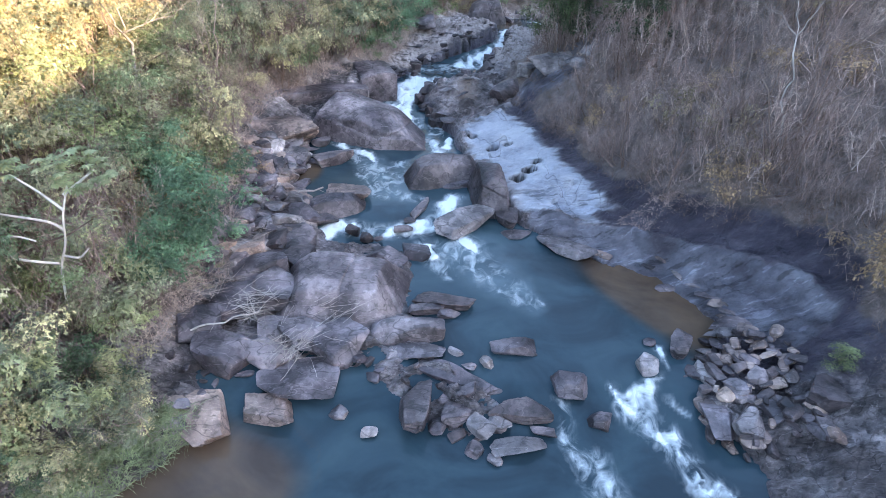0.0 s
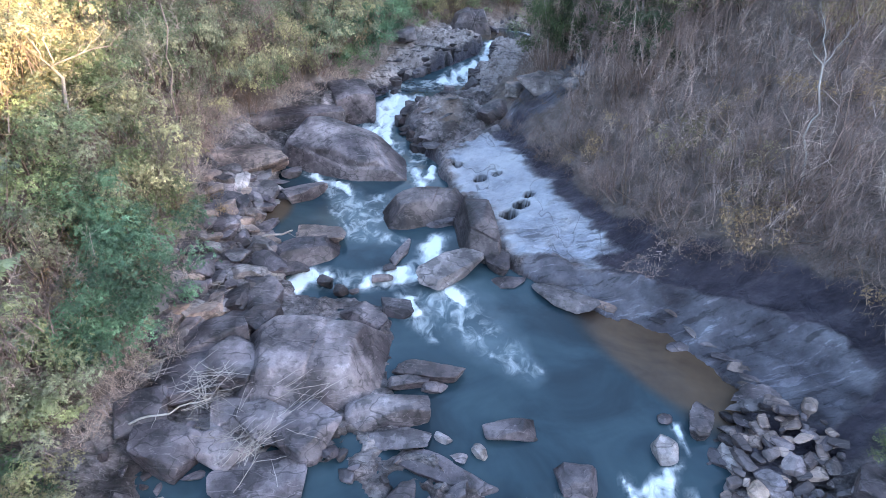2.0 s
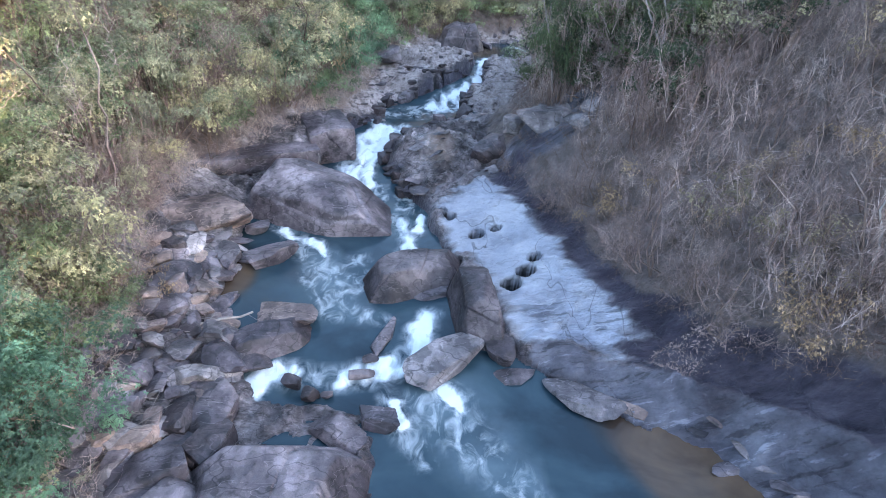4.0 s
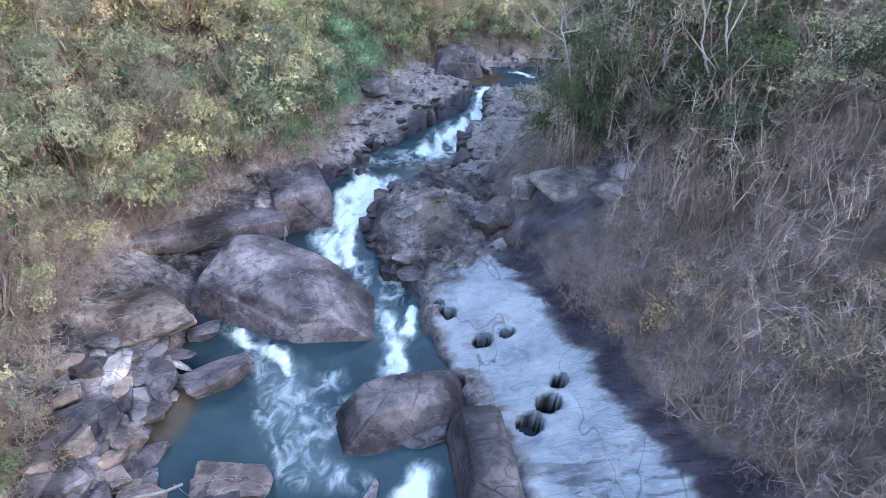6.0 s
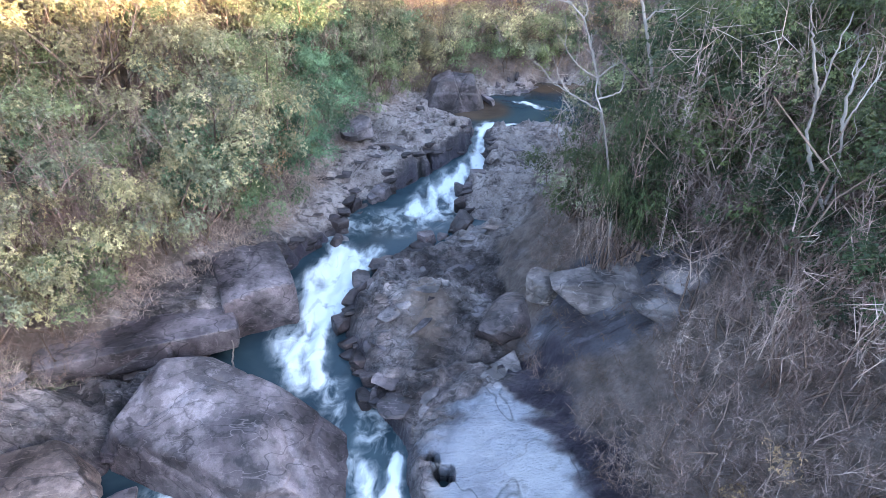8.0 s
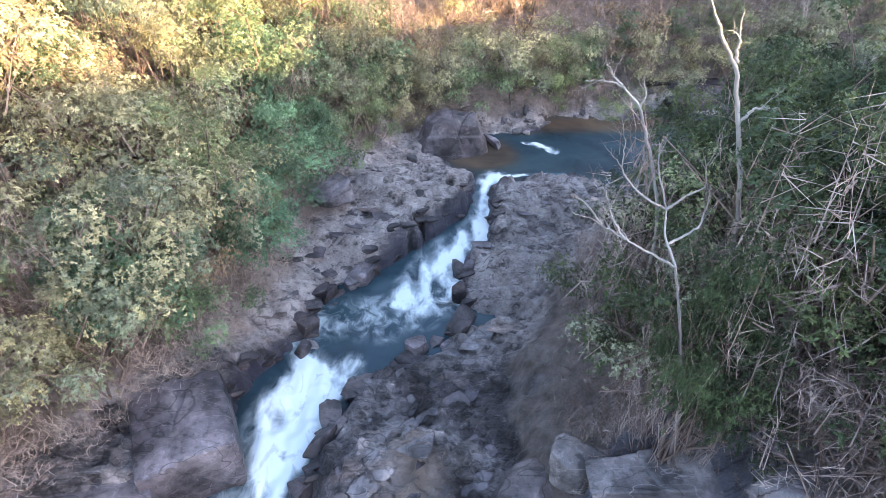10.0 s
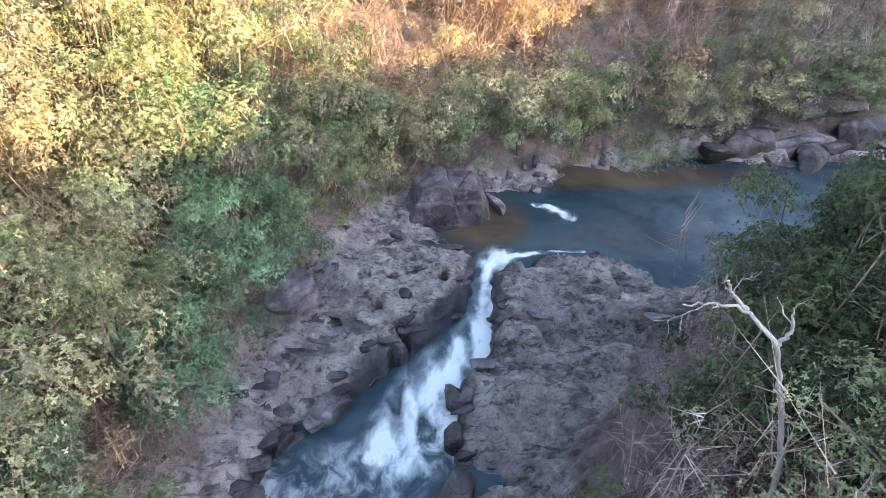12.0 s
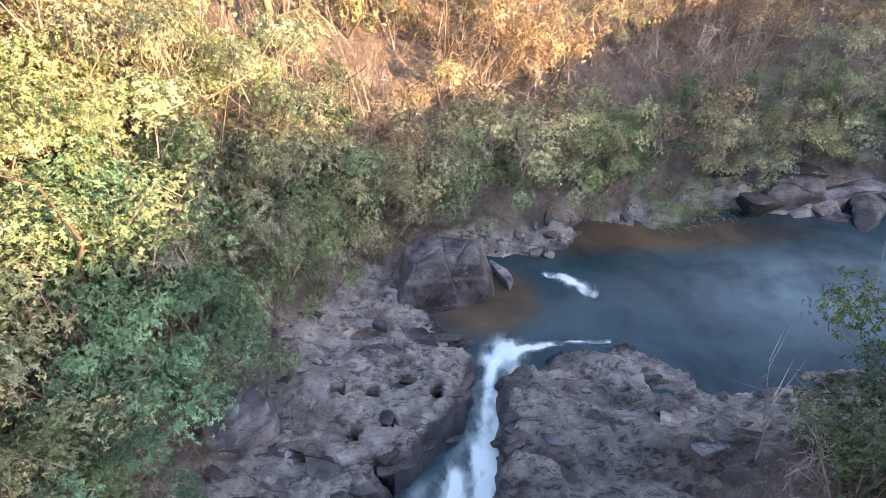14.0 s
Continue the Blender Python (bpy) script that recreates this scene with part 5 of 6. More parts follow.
for x, y, s in ((-4.7, 46.9, 1.7), (-5.8, 48.6, 2.1), (-4.4, 50.2, 1.9), (-6.9, 46.6, 2.1), (-3.3, 52.6, 1.6), (-7.4, 50.6, 2.3), (-5.4, 53.2, 2.2), (-6.4, 44.4, 1.8)):
    place((fulls if x > -5.5 else olives)[int(s * 10) % 2], x, y, s, 1.2, x * 60)
for x, y, s in ((-8.3, 40.6, 1.5), (-9.6, 39.0, 1.6), (-11.0, 37.2, 1.6), (-12.4, 35.6, 1.7)):
    place(olives[int(s * 10) % 4], x, y, s * 1.15, 1.3, x * 60)
for x, y, s in ((-2.2, 56.0, 1.7), (-.6, 58.2, 1.8), (1.2, 58.9, 1.5), (-3.6, 57.8, 2.1), (2.6, 60.6, 1.5), (0.2, 60.4, 2.0)):
    place(olives[int(s * 10) % 4], x, y, s, 1.25, x * 60)
for x, y, s in ((-15.2, 21.4, 2.3), (-16.6, 23.2, 2.5), (-14.9, 19.6, 2.1), (-17.6, 20.6, 2.6)):
    place(pales[int(s * 10) % 2], x, y, s, 1.1, x * 60)
for x, y, s in ((6.9, 36.8, .8), (6.6, 37.2, .7), (7.3, 37.0, .8)):
    place(bares[int(s * 10) % 3], x, y, s, 2.6, x * 60)
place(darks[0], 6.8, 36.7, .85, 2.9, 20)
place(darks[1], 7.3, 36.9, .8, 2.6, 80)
for x, y, s in ((-12.6, 32.7, 1.0), (-13.4, 33.7, 1.2), (-11.9, 34.5, .9), (-12.5, 33.5, 1.0), (-13.2, 31.6, 1.1), (-11.3, 35.6, .9), (-13.8, 32.4, 1.2)):
    place(bares[1], x, y, s, .85, x * 60)
place(greens[0], 13.6, 13.7, .55, 1.0, 30)
place(straws[0], -10.6, 26, .9, 1.0, 0)
place(straws[1], -11.2, 25.2, .9, 1.0, 70)
place(greens[1], -2.4, 54.2, 1.5, 1.3, 70)
place(greens[2], -.6, 56.4, 1.5, 1.3, 160)
place(greens[0], 7.6, 62.2, 1.1, 1.1, 10)
place(greens[1], 12.8, 63.6, 1.2, 1.0, 10)
for x, y, s in ((7.9, 38.6, 1.2), (8.6, 38.2, 1.4), (7.0, 39.6, 1.1), (7.6, 40.6, 1.3), (8.8, 39.6, 1.4), (7.4, 42.0, 1.2), (8.2, 43.2, 1.1)):
    place((darks + bares)[int(s * 10) % 5], x, y, s * 1.35, 1.2, x * 50)
for x, y, s in ((-15.2, 20.0, 2.1), (-16.8, 21.6, 2.3), (-14.6, 17.6, 1.8), (-17.2, 23.6, 2.2), (-15.8, 18.6, 2.0)):
    place(talls[1], x, y, s, 1.1, x * 40)
for x, y, s in ((10.2, 31.6, 1.6), (11.4, 31.8, 1.8), (10.6, 32.9, 2.0), (9.6, 32.2, 1.5), (14.2, 21.6, 1.7), (15.2, 22.0, 1.9), (13.6, 22.2, 1.6), (14.6, 22.9, 2.0), (9.6, 37.6, 1.9), (10.4, 38.0, 1.9)):
    place(bares[int(s * 10) % 3], x, y, s, 1.3, x * 40)
for x, y, s in ((-11.0, 14.6, 1.1), (-11.6, 9.6, 1.3), (-12.4, 11.2, 1.5), (-10.7, 11.4, .9), (-12.6, 15.8, 1.4)):
    place(broads[int(s * 10) % 2], x, y, s, 1.3, x * 70)
for x, y, s in ((-10.3, 12.6, .9), (-9.7, 11.6, .8), (-10.2, 10.6, .9), (-11.2, 12.4, 1.1), (-10.8, 9.3, 1.0), (-11.8, 8.6, 1.2)):
    place(olives[int(s * 10) % 4] if s < 1.05 else greens[int(s * 10) % 3], x, y, s, .9, x * 90)
for ob in greens + olives + straws + bares + talls + broads + fulls + fines + darks + pales:      # the first of each kind stands on the slope too
    x, y, z = spots(1, -22, -12, 14, 56, 1, lambda d, h, x, y: (h > 5) & (x < 0))[0]
    ob.location, ob.scale = (x, y, z - .1), (1.5, 1.5, 1.6)


def scrub(name, label, n, x0, x1, y0, y1, test, low, high, mat, stems, twigs, seed, droop=.12, spread=.75, lift=0.0):
    """Tangled dry twigs over a whole slope."""
    r = np.random.RandomState(seed)
    x, y = r.uniform(x0, x1, n * 4), r.uniform(y0, y1, n * 4)
    z, d, h = ground(x, y, fine=False)
    patchy = fbm(np.stack([x * .5, y * .5, 0 * x + seed], 1), 3)
    ok = np.flatnonzero(test(d, h, x, y) & (patchy > -.16))[:n]
    base = np.stack([x[ok], y[ok], z[ok] - .05 + lift * r.uniform(.5, 1.2, len(ok))], 1)
    tall = r.uniform(low, high, len(ok)) * (1 + 1.2 * patchy[ok])
    me = mesh_of(name, *clumps(r, base, tall * (-1 if lift else 1), stems, twigs, spread, droop))
    me.materials.append(mat)
    return tagged(new(name, me), label, "scrub", kind="stuff")


scrub("dry_scrub", "tangled grey-brown leafless scrub over the rocky slope", 4600, 3, 24, 7, 50, lambda d, h, x, y: (h > -.1) & (h < 12) & (x > 2.5) & (np.hypot((x - 7.2) / 2.3, (y - 36.2) / 1.5) > 1) & (x > np.interp(y, [35, 37, 39, 43, 46], [3, 4.8, 5.2, 6.2, 7.6])), .5, 1.4, GREY_TWIG, 4, 9, 3)
scrub("brown_scrub", "low brown dry scrub and grass over the slope", 2400, 3, 22, 7, 42, lambda d, h, x, y: (h > -.3) & (h < 10) & (x > 2.5) & (x > np.interp(y, [35, 37, 39, 43, 46], [3, 4.8, 5.2, 6.2, 7.6])), .3, .8, BROWN_BARK, 4, 6, 4)
scrub("ledge_scrub", "pinkish grey dry scrub along the left bank", 5600, -14, 2, 14, 58, lambda d, h, x, y: (h > -.6) & (h < 3.0) & (x < 3) & (d > .5), .4, 1.1, PINK_TWIG, 4, 8, 5)
scrub("hill_scrub", "straw-coloured dry grass and vines on the sunny hill", 3200, 0, 44, 59, 86, lambda d, h, x, y: (h > .2) & (y > 58), .6, 1.8, TAN_TWIG, 4, 7, 6)
scrub("slope_scrub", "grey-brown dry scrub over the upper slopes", 1500, 12, 36, -6, 56, lambda d, h, x, y: (h > 8), .8, 1.7, GREY_TWIG, 5, 6, 8)
scrub("slope_scrub", "straw-coloured dry scrub over the upper slopes", 1300, -36, -10, 2, 66, lambda d, h, x, y: (h > 6), .8, 1.8, TAN_TWIG, 5, 6, 9)
scrub("vine_tangle", "hanging grey vines between the shrubs", 1500, -24, 2, 8, 64, lambda d, h, x, y: (h > .8) & (h < 11) & (x < 3), .9, 2.0, GREY_TWIG, 7, 3, 7, .5, .22, 2.4)


def crooked_tree(label, lines, radius, seed, mat=PALE_BARK, twigs=3, reach=.9):
    """A leafless tree from bent lines: the first is the trunk, the others limbs; limbs end in forking twigs."""
    r = np.random.RandomState(seed)
    root = new("bare_tree")
    root.location = lines[0][0]
    tagged(root, label, "tree", "leafless trees")
    o = np.array(lines[0][0])
    for k, line in enumerate(lines):
        line = np.array(line) - o
        n = 6 * len(line)
        s = np.linspace(0, len(line) - 1, n)
        p = np.stack([np.interp(s, range(len(line)), line[:, j]) for j in range(3)], 1)
        for _ in range(4):
            p[1:-1] = (p[:-2] + 2 * p[1:-1] + p[2:]) / 4
        p[1:-1] += r.normal(size=(n - 2, 3)) * radius * .25
        thick = radius if k == 0 else radius * .6
        wood = part("trunk" if k == 0 else "limb", tube(p, np.linspace(thick * 1.2, thick * (.7 if k == 0 else .35), n), 7), mat, root)
        if k and twigs:
            out = [[], [], []]
            for j in range(twigs):
                a = p[r.randint(n // 3, n)]
                d = p[-1] - p[n // 2]
                d = d / (np.linalg.norm(d) + 1e-9) + units(r, 1)[0] * .8 + [0, 0, .35]
                limb(r, out, a, d / np.linalg.norm(d), reach * r.uniform(.5, 1.1), thick * .4, 1, .8)
            part("branch", joined(out[1] + out[2]), mat, wood)["kind"] = "stuff"
    return root


crooked_tree("white-barked dead tree with forked crooked limbs", [[(7.0, 36.6, ground_at(7.0, 36.6) - .3), (6.8, 36.9, 7.0), (6.4, 37.4, 9.0), (6.1, 37.6, 10.1)], [(6.1, 37.6, 10.1), (5.5, 37.7, 10.4), (5.1, 37.8, 10.6), (4.7, 38.0, 10.8), (4.15, 38.1, 11.0)],
              [(5.1, 37.8, 10.6), (4.85, 37.9, 10.95), (4.6, 38.0, 11.55)], [(4.7, 38.0, 10.8), (4.4, 38.1, 11.15), (4.15, 38.1, 11.35)], [(6.1, 37.6, 10.1), (6.0, 38.1, 10.4), (6.15, 38.6, 10.7), (5.95, 39.0, 11.4), (5.95, 39.2, 11.8)],
              [(6.15, 38.6, 10.7), (5.6, 38.6, 11.0), (5.1, 38.6, 11.5), (5.05, 38.6, 12.0)], [(6.0, 38.0, 10.3), (6.95, 38.6, 10.3), (6.9, 38.6, 10.9), (6.85, 38.6, 11.3)], [(6.15, 38.6, 10.7), (6.45, 38.6, 11.0), (6.8, 38.6, 11.2), (6.5, 38.6, 11.9)]], .036, 5, PALE_BARK, 3, .6)
crooked_tree("tall pale leaning tree trunk with few limbs", [[(8.9, 39.3, ground_at(8.9, 39.3) - .3), (8.67, 39.6, 7.9), (8.35, 39.6, 10.0), (7.65, 39.6, 11.85), (7.16, 39.6, 13.1)], [(7.16, 39.6, 13.1), (6.75, 39.6, 13.6), (6.5, 39.6, 14.0), (6.2, 39.6, 14.4)],
              [(7.16, 39.6, 13.1), (7.1, 39.6, 13.5), (7.0, 39.6, 13.85)], [(7.6, 39.6, 12.0), (7.8, 39.6, 12.3), (8.1, 39.6, 12.3)]], .055, 6, PALE_BARK, 2, .4)
crooked_tree("slender pale dead tree with crooked top", [[(7.4, 40.6, ground_at(7.4, 40.6) - .3), (7.4, 40.9, 8.7), (6.7, 41.0, 10.7), (6.2, 41.0, 11.75)], [(6.2, 41.0, 11.75), (5.8, 41.2, 12.15), (5.4, 41.2, 12.25), (5.0, 41.2, 12.25)], [(5.8, 41.2, 12.15), (5.6, 41.3, 12.3), (5.45, 41.3, 12.6)],
              [(6.2, 41.0, 11.75), (6.3, 41.0, 12.0), (6.15, 41.0, 12.35)]], .042, 8, PALE_BARK, 2, .4)
crooked_tree("large pale-barked tree with upright bare limbs", [[(11.7, 33.9, ground_at(11.7, 33.9) - .3), (11.5, 34.2, 7.8), (10.65, 34.4, 9.4), (10.1, 34.4, 10.2)], [(10.1, 34.4, 10.2), (9.75, 34.4, 10.9), (9.65, 34.4, 11.7), (9.65, 34.4, 13.5)], [(9.65, 34.4, 11.7), (9.2, 34.4, 12.6), (8.8, 34.4, 13.4)],
              [(11.0, 34.4, 9.0), (10.95, 34.4, 10.0), (10.55, 34.4, 10.95), (10.6, 34.4, 11.3), (10.85, 34.4, 12.3)], [(10.55, 34.4, 10.95), (10.3, 34.4, 11.8), (10.4, 34.4, 12.8)]], .06, 9, PALE_BARK, 2, .8)
bare_tree("pale leafless spreading tree on the slope", (14.5, 22.5, ground_at(14.5, 22.5)), (13.8, 23.3, 9.7), [(14.6, 23.6, 11.0), (12.3, 23.4, 10.7), (13.5, 23.9, 11.2)], .035, 10)
bare_tree("pale leafless spreading tree on the slope", (-13.9, 23.2, ground_at(-13.9, 23.2)), (-13.4, 23.9, 9.0), [(-11.4, 24.5, 9.6), (-13.2, 24.4, 10.6), (-14.3, 24.2, 10.3)], .065, 12)
bare_tree("tall thin pale tree on the bank", (-12.6, 30.6, ground_at(-12.6, 30.6)), (-12.2, 31.0, 9.8), [(-12.6, 31.4, 11.6), (-11.6, 31.3, 11.2)], .035, 14, GREY_TWIG)
for k in range(9):
    x, y, z = spots(1, 7, 24, 20, 50, 1, lambda d, h, x, y: (h > 2.5) & (h < 12) & (x > 5))[0]
    top = rng.uniform(3.0, 5.0)
    bare_tree("thin grey leafless sapling in the scrub", (x, y, z), (x + rng.normal() * .3, y + rng.normal() * .3, z + top * .55), [(x + rng.normal() * .8, y + rng.normal() * .8, z + top), (x + rng.normal() * .9, y + rng.normal() * .9, z + top * .9)], .028, 200 + k, GREY_TWIG)



def candle_tree(label, limbs, ends, seed, radius=.06):
    """White crooked limbs that carry rosettes of large lobed leaves."""
    r = np.random.RandomState(seed)
    root = new("rosette_tree")
    root.location = limbs[0][0]
    tagged(root, label, "tree", "rosette trees on the near bank")
    o = np.array(limbs[0][0])
    for line in limbs:
        line = np.array(line) - o
        n = 8 * len(line)
        s = np.linspace(0, len(line) - 1, n)
        soft = np.stack([np.interp(s, range(len(line)), line[:, k]) for k in range(3)], 1)
        for _ in range(14):
            soft[1:-1] = (soft[:-2] + 2 * soft[1:-1] + soft[2:]) / 4
        part("limb", tube(soft, np.linspace(radius * .75, radius * .4, n), 7), WHITE_BARK, root)
    for end in ends:
        c = np.array(end) - o
        vs = []
        for k in range(14):
            d = units(r, 1)[0] * [1, 1, .6] + [0, 0, .2]
            hub = c + d * r.uniform(.15, .5)
            up = np.array([0, 0, 1]) + units(r, 1)[0] * .4
            a = r.uniform(0, 6.3) + np.arange(8) * .785
            u = np.stack([np.cos(a), np.sin(a), -.25 + 0 * a], 1)
            vs.append(leaves(np.repeat(hub[None], 8, 0) + u * .03, u, np.repeat(up[None], 8, 0), r.uniform(.14, .24, 8), np.full(8, .085)))
        part("leaf_rosette", joined(vs), BROAD, root, smooth=False)
    return root


LIMBS_A = [[(-12.4, 14.0, 2.4), (-11.9, 13.7, 3.6), (-11.6, 13.6, 4.7), (-11.1, 13.6, 5.6), (-10.9, 13.6, 6.5), (-10.4, 13.6, 7.5)], [(-11.0, 13.6, 6.0), (-11.3, 13.6, 6.3), (-12.7, 13.6, 6.5), (-13.6, 13.5, 6.9)],
           [(-11.6, 13.6, 4.8), (-13.0, 13.6, 4.9), (-13.2, 13.6, 5.5), (-12.6, 13.6, 5.8), (-12.0, 13.6, 5.6)], [(-11.4, 13.6, 5.1), (-10.9, 13.6, 5.0), (-10.5, 13.6, 5.4)], [(-10.8, 13.6, 6.7), (-11.3, 13.6, 7.3), (-11.9, 13.6, 7.8)], [(-10.6, 13.6, 7.2), (-9.9, 13.6, 7.7), (-9.5, 13.6, 8.0)]]
ENDS_A = [(-11.9, 13.6, 7.9), (-12.2, 13.6, 7.9), (-10.0, 13.6, 8.4), (-9.6, 13.6, 8.2), (-9.3, 13.6, 7.9), (-10.4, 13.6, 7.7), (-9.9, 13.6, 7.5), (-10.6, 13.6, 8.1)]
LIMBS_B = [[(-12.9, 11.3, 1.6), (-13.0, 11.0, 2.6), (-12.4, 11.0, 3.4), (-11.7, 11.0, 3.1)], [(-13.0, 11.1, 2.4), (-12.2, 10.6, 2.3), (-11.5, 10.3, 1.7), (-11.3, 10.2, 1.4)], [(-12.6, 10.8, 2.4), (-12.2, 10.4, 1.5), (-11.7, 10.2, 1.3)]]
ENDS_B = [(-11.5, 11.0, 3.1), (-11.2, 10.9, 2.9), (-12.3, 11.0, 3.8), (-11.2, 10.3, 2.0)]
candle_tree("white-limbed tree with large lobed pale green leaves", LIMBS_A, ENDS_A, 3)
candle_tree("white-limbed tree with large lobed pale green leaves", LIMBS_B, ENDS_B, 4, .05)

# ---- driftwood and the pale pole ----


def stick(length, radius, seed, forks=0):
    r = np.random.RandomState(seed)
    p = wander(r, (-length / 2, 0, 0), (length / 2, 0, 0), 7, .09)
    out = [tube(p, np.linspace(radius, radius * .45, 7), 6)]
    for k in range(forks):
        a = p[2 + k % 4]
        out.append(tube(wander(r, a, a + np.array([.3, (-1) ** k * .35, .1]) * length * .7, 4, .3), np.linspace(radius * .5, radius * .2, 4), 4))
    me = mesh_of("driftwood_branch", *joined(out))
    me.materials.append(DRIFT)
    return me


STICKS = [stick(.8, .009, 1), stick(1.1, .011, 2, 1), stick(.6, .008, 3), stick(1.4, .013, 4, 1), stick(.9, .009, 5)]


def drift_pile(x, y, z, n, spread, turn):
    for k in range(n):
        ob = new("driftwood_branch", STICKS[rng.randint(len(STICKS))])
        ob.matrix_world = pose(x + rng.normal() * spread * 1.6, y + rng.normal() * spread * 1.2, z + rng.uniform(-.08, .12), 0, rng.uniform(-12, 12), turn + rng.normal() * 38)
        tagged(ob, "bleached grey driftwood stick lodged on the boulders", "branch", "driftwood on the boulders")


drift_pile(-8.7, 17.1, 1.5, 24, .3, 38)
drift_pile(-7.0, 15.95, 1.5, 42, .3, 20)
drift_pile(-6.6, 15.3, 1.35, 20, .35, -30)
drift_pile(-5.2, 14.1, 1.15, 36, .28, 60)
drift_pile(-3.6, 15.2, 1.4, 16, .5, 30)
drift_pile(-8.2, 24.9, 1.0, 26, .4, 10)
drift_pile(-10.2, 24.3, 1.3, 26, .4, 40)
drift_pile(-8.8, 20.4, 1.4, 10, .5, 20)
drift_pile(-10.3, 14.7, 1.3, 8, .5, 0)
drift_pile(-2.0, 52.9, 3.75, 26, .4, 60)
drift_pile(-2.6, 51.6, 3.7, 14, .4, 80)


def log(name, label, a, b, radius, seed, mat=DRIFT, category="branch"):
    r = np.random.RandomState(seed)
    me = mesh_of(name, *tube(wander(r, (0, 0, 0), np.subtract(b, a), 9, .22), np.linspace(radius, radius * .6, 9), 8))
    me.materials.append(mat)
    ob = new(name, me)
    ob.location = a
    return tagged(ob, label, category)


log("pole", "slim white pole standing against the rock ledge", (-5.35, 36.6, 1.1), (-5.25, 36.75, 2.5), .035, 3, PALE_BARK, "pole")
log("fallen_log", "bleached driftwood log across the boulders", (-8.9, 24.7, 1.0), (-6.2, 25.4, 1.25), .07, 4)
log("fallen_branch", "grey fallen branch bent over the rocks", (-8.9, 14.7, 1.15), (-6.6, 15.4, 1.5), .035, 5)

# ---- stones ----
STONES = []
for k in range(9):
    v, f = rock_shape(900 + k, 3, .03, 9)
    me = mesh_of("stone", v * [.55, .4, .2], f)
    me.set_sharp_from_angle(angle=radians(24))
    me.materials.append(ROCKS[[0, 0, 1, 2, 0, 3, 1, 0, 2][k]])
    STONES.append(me)


def stones(n, x0, x1, y0, y1, low, high, label, group, test, lift=0.0, pick=range(9)):
    for x, y, z in spots(n, x0, x1, y0, y1, low * .55, test):
        ob = new("stone", STONES[pick[rng.randint(len(pick))]])
        s = low + (high - low) * rng.rand() ** 2
        ob.matrix_world = pose(x, y, z + .10 * s + lift * rng.rand(), rng.normal() * 14, rng.normal() * 14, rng.uniform(0, 360)) @ Matrix.Diagonal((s, s * rng.uniform(.7, 1.2), s * rng.uniform(.8, 1.5), 1))
        tagged(ob, label, "stone", group)


stones(120, 8.8, 12.4, 11, 15.8, .3, .85, "angular brown stone in the heap beside the river", "stones of the right-hand heap", lambda d, h, x, y: (d > -.6) & (x - 8.4 > (13.4 - y) * .2), .3, [5, 3, 5, 0, 3, 4])
stones(150, -11, -6.5, 17, 31, .5, 1.7, "angular grey stone on the boulder bank", "stones of the boulder bank", lambda d, h, x, y: (d > -.3) & (h < .3), .1)
stones(70, -10, 3, 11, 17, .3, .8, "grey stone wedged between boulders", "stones between the front boulders", lambda d, h, x, y: (d > -.3) & (h < .2), .1, [0, 5, 4, 7, 5])
stones(40, 1, 12, 55, 62, .25, .7, "pale stone at the water's edge", "stones along the far bank", lambda d, h, x, y: (d > 0) & (d < 1.3) & (y > 57), 0)



def plates(n, x0, x1, y0, y1, low, high, turn, tone, label, group, test, flat=.3, sink=0.0):
    """Flat broken plates bedded in the rock shelf, all lying along the strata."""
    for x, y, z in spots(n, x0, x1, y0, y1, low * .5, test):
        me = STONES[rng.randint(9)].copy()
        me.materials.clear()
        me.materials.append(ROCKS[tone[rng.randint(len(tone))]])
        ob = new("rock_plate", me)
        s = low + (high - low) * rng.rand() ** 2
        ob.matrix_world = pose(x, y, z + sink, rng.normal() * 6, rng.normal() * 6, turn + rng.normal() * 16) @ Matrix.Diagonal((s * 1.5, s * rng.uniform(.7, 1.2), s * flat * rng.uniform(.7, 1.4), 1))
        tagged(ob, label, "rock", group)


plates(34, -3.5, 5, 44, 57, .5, 1.6, -20, [0, 2, 0, 0], "pale tan rock plate on the shelf beside the falls", "plates of the pale shelf", lambda d, h, x, y: (d > .8) & (h < .2) & (x < .5 * (y - 44) + 1), .22, -.04)
plates(26, 3, 17, 44, 54.5, .5, 1.5, -14, [0, 2, 0, 2], "brown layered rock plate above the falls", "plates of the brown shelf", lambda d, h, x, y: (d > 1.3) & (h < .3) & (x > .5 * (y - 44) + 1), .22, -.04)
plates(34, -12, -1, 30, 46, .4, 1.3, 30, [0, 1, 2, 0], "grey rock plate on the ledge above the rapids", "plates of the ledge", lambda d, h, x, y: (d > .2) & (h < .2) & (x < -1.5 + .3 * (y - 38)))
plates(34, -1.5, 4.5, 35.2, 46, .4, 1.3, 60, [0, 3, 1, 0], "grey rock plate on the shelf beside the rapids", "plates of the middle shelf", lambda d, h, x, y: (d > .2) & (h < .2) & (x > -2.5))
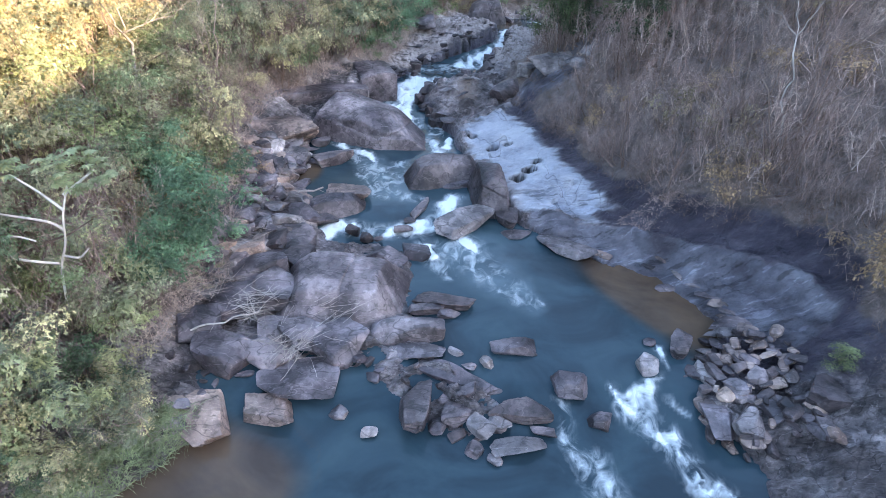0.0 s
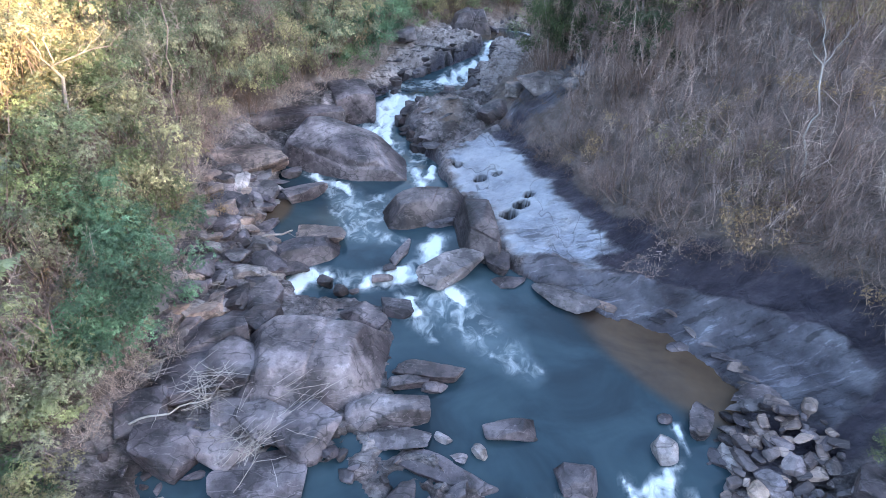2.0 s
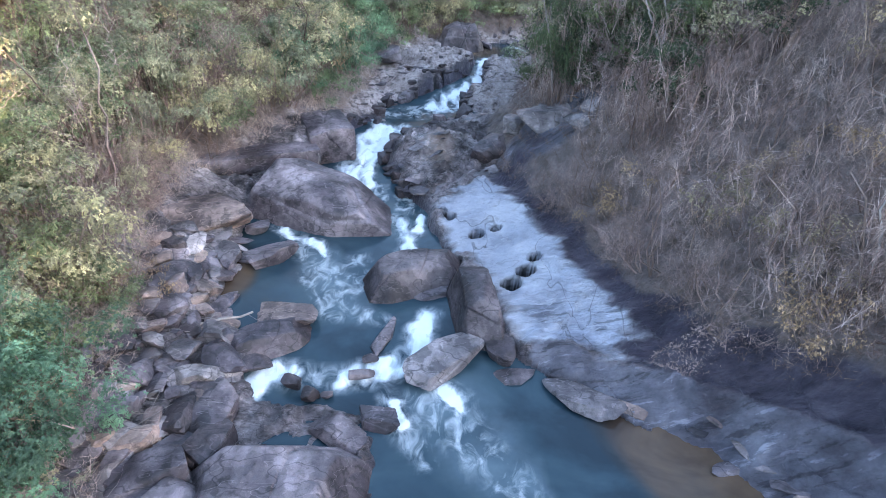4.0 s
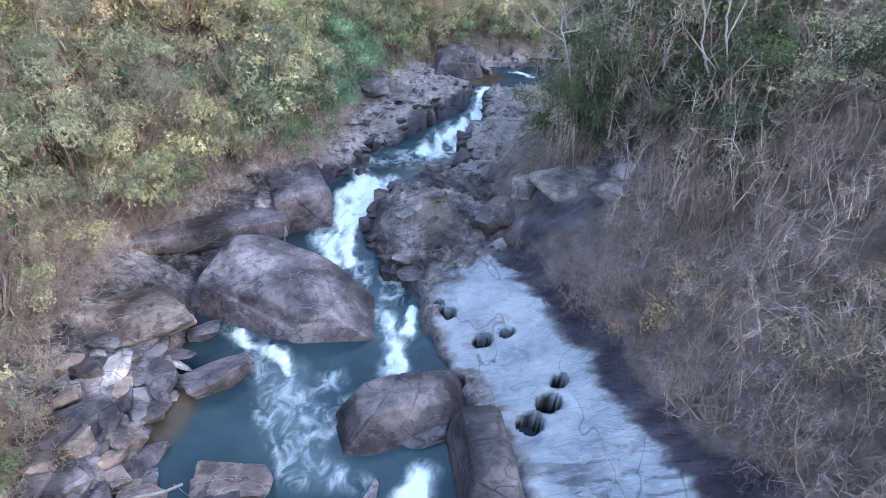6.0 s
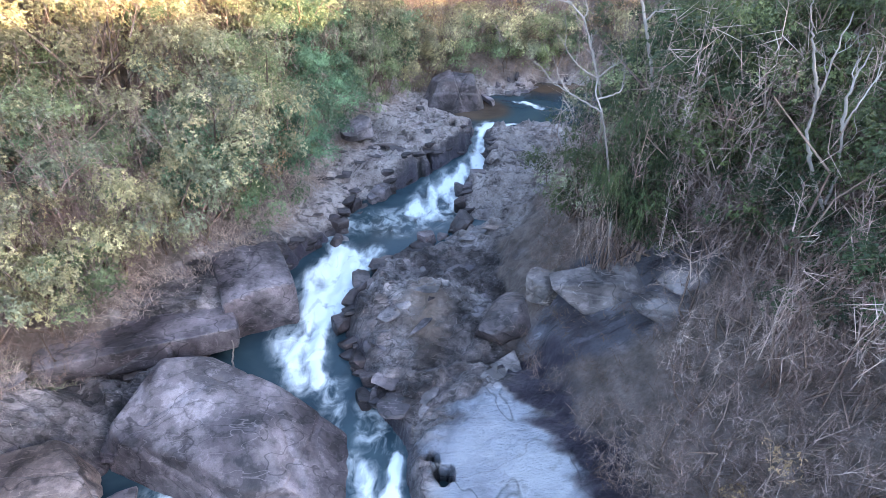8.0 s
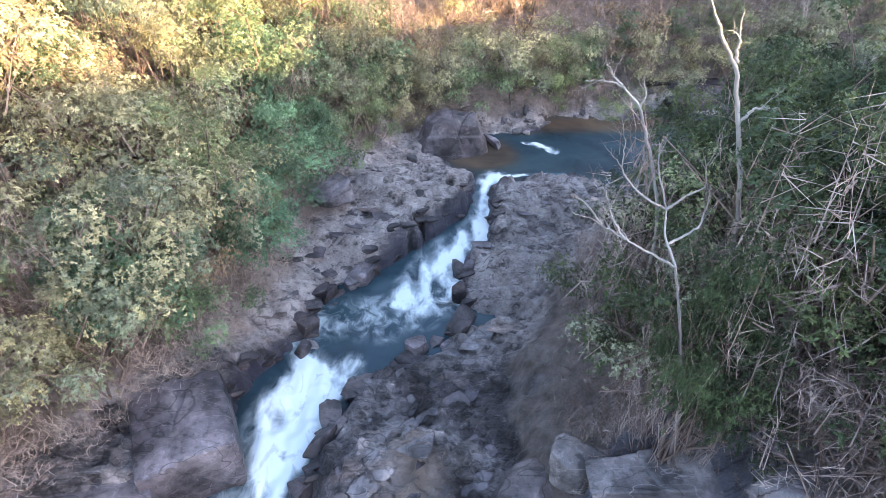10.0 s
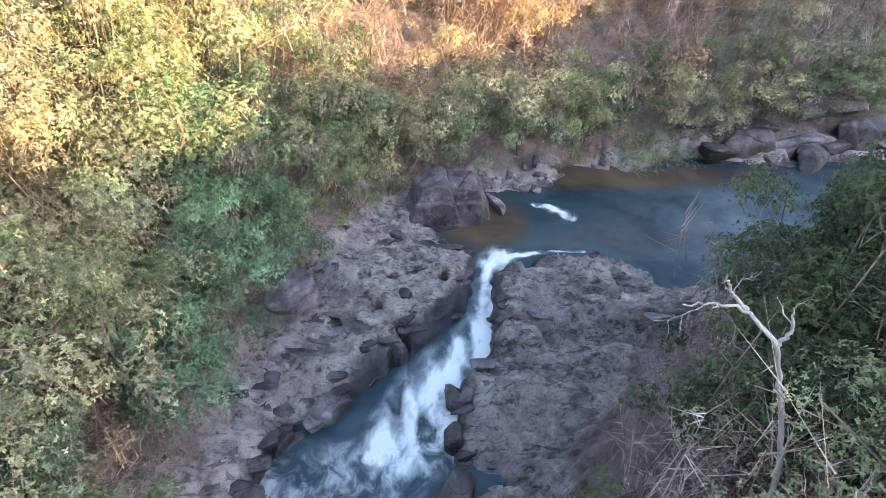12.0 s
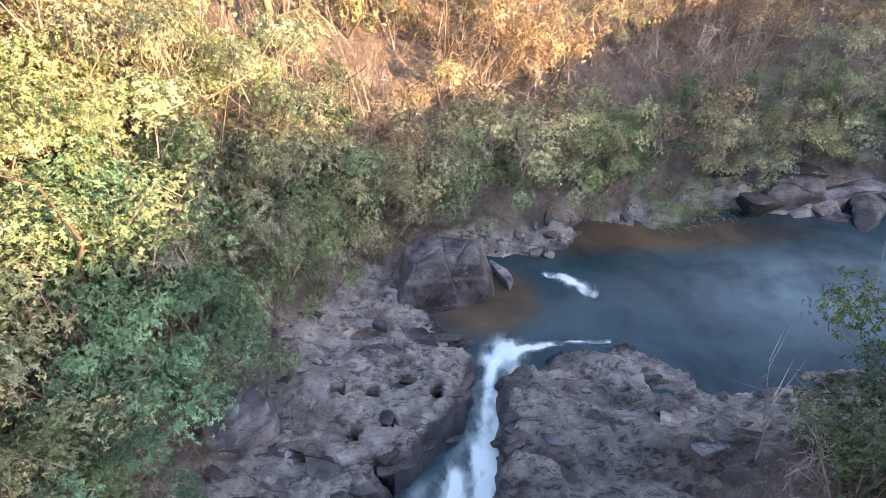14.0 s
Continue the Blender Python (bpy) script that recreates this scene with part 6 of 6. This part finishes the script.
plates(80, -5, 6, 36, 55, .35, .8, 20, [3], "dark wet rock at the edge of the rapids", "wet rocks along the rapids", lambda d, h, x, y: (d > .0) & (d < .4), 1.2, .0)
plates(14, 5, 12, 15, 22, .4, 1.2, -38, [0, 2, 1], "flat rock plate at the pool's edge", "plates at the pool's edge", lambda d, h, x, y: (d > 0) & (d < .7), .4, .03)
plates(30, 12, 38, 60, 66, .8, 2.4, 10, [3], "dark ledge rock along the far pool", "ledges of the far pool", lambda d, h, x, y: (d > 0) & (h < .9) & (x > 15) & (y > 58), 1.2, .12)

# ---- reeds, low green plants ----


def tuft(name, label, x0, x1, y0, y1, n, tall, mat, seed, test, width=.03):
    r = np.random.RandomState(seed)
    x, y = r.uniform(x0, x1, n * 3), r.uniform(y0, y1, n * 3)
    z, d, h = ground(x, y, fine=False)
    ok = np.flatnonzero(test(d, h, x, y))[:n]
    base = np.stack([x[ok], y[ok], z[ok] - .03], 1)
    p = hang(r, len(base), base, tall, .55, 4, 2.2)
    me = mesh_of(name, *ribbons(p, np.array([1, .9, .6, .15])[None] * width * r.uniform(.6, 1.3, (len(base), 1)), units(r, len(base))))
    me.materials.append(mat)
    return tagged(new(name, me), label, "grass", kind="stuff")


tuft("reeds", "long yellow-green reeds hanging over the near bank", -12, -7.8, 8, 12, 6000, .85, BROAD, 1, lambda d, h, x, y: (d > .02) & (d < 1.5))
tuft("reeds", "green reeds at the far pool's edge", 13, 19, 61, 64, 2500, .8, GREEN, 2, lambda d, h, x, y: (d > .05) & (h < .8))
tuft("low_greenery", "low green plants along the foot of the left slope", -14, -8, 17, 36, 9000, .4, OLIVE, 3, lambda d, h, x, y: (h > -.3) & (h < 2.2), .05)
tuft("dry_grass", "patch of dry brown grass on the sloping bank", 8.2, 11.4, 21.4, 23.6, 1500, .26, PINK_TWIG, 6, lambda d, h, x, y: (np.abs(.58 * (x - 9.7) + .82 * (y - 22.3) * .5) < .9) & (np.hypot((x - 9.6) / 1.5, (y - 22.5) / .7) < 1), .03)
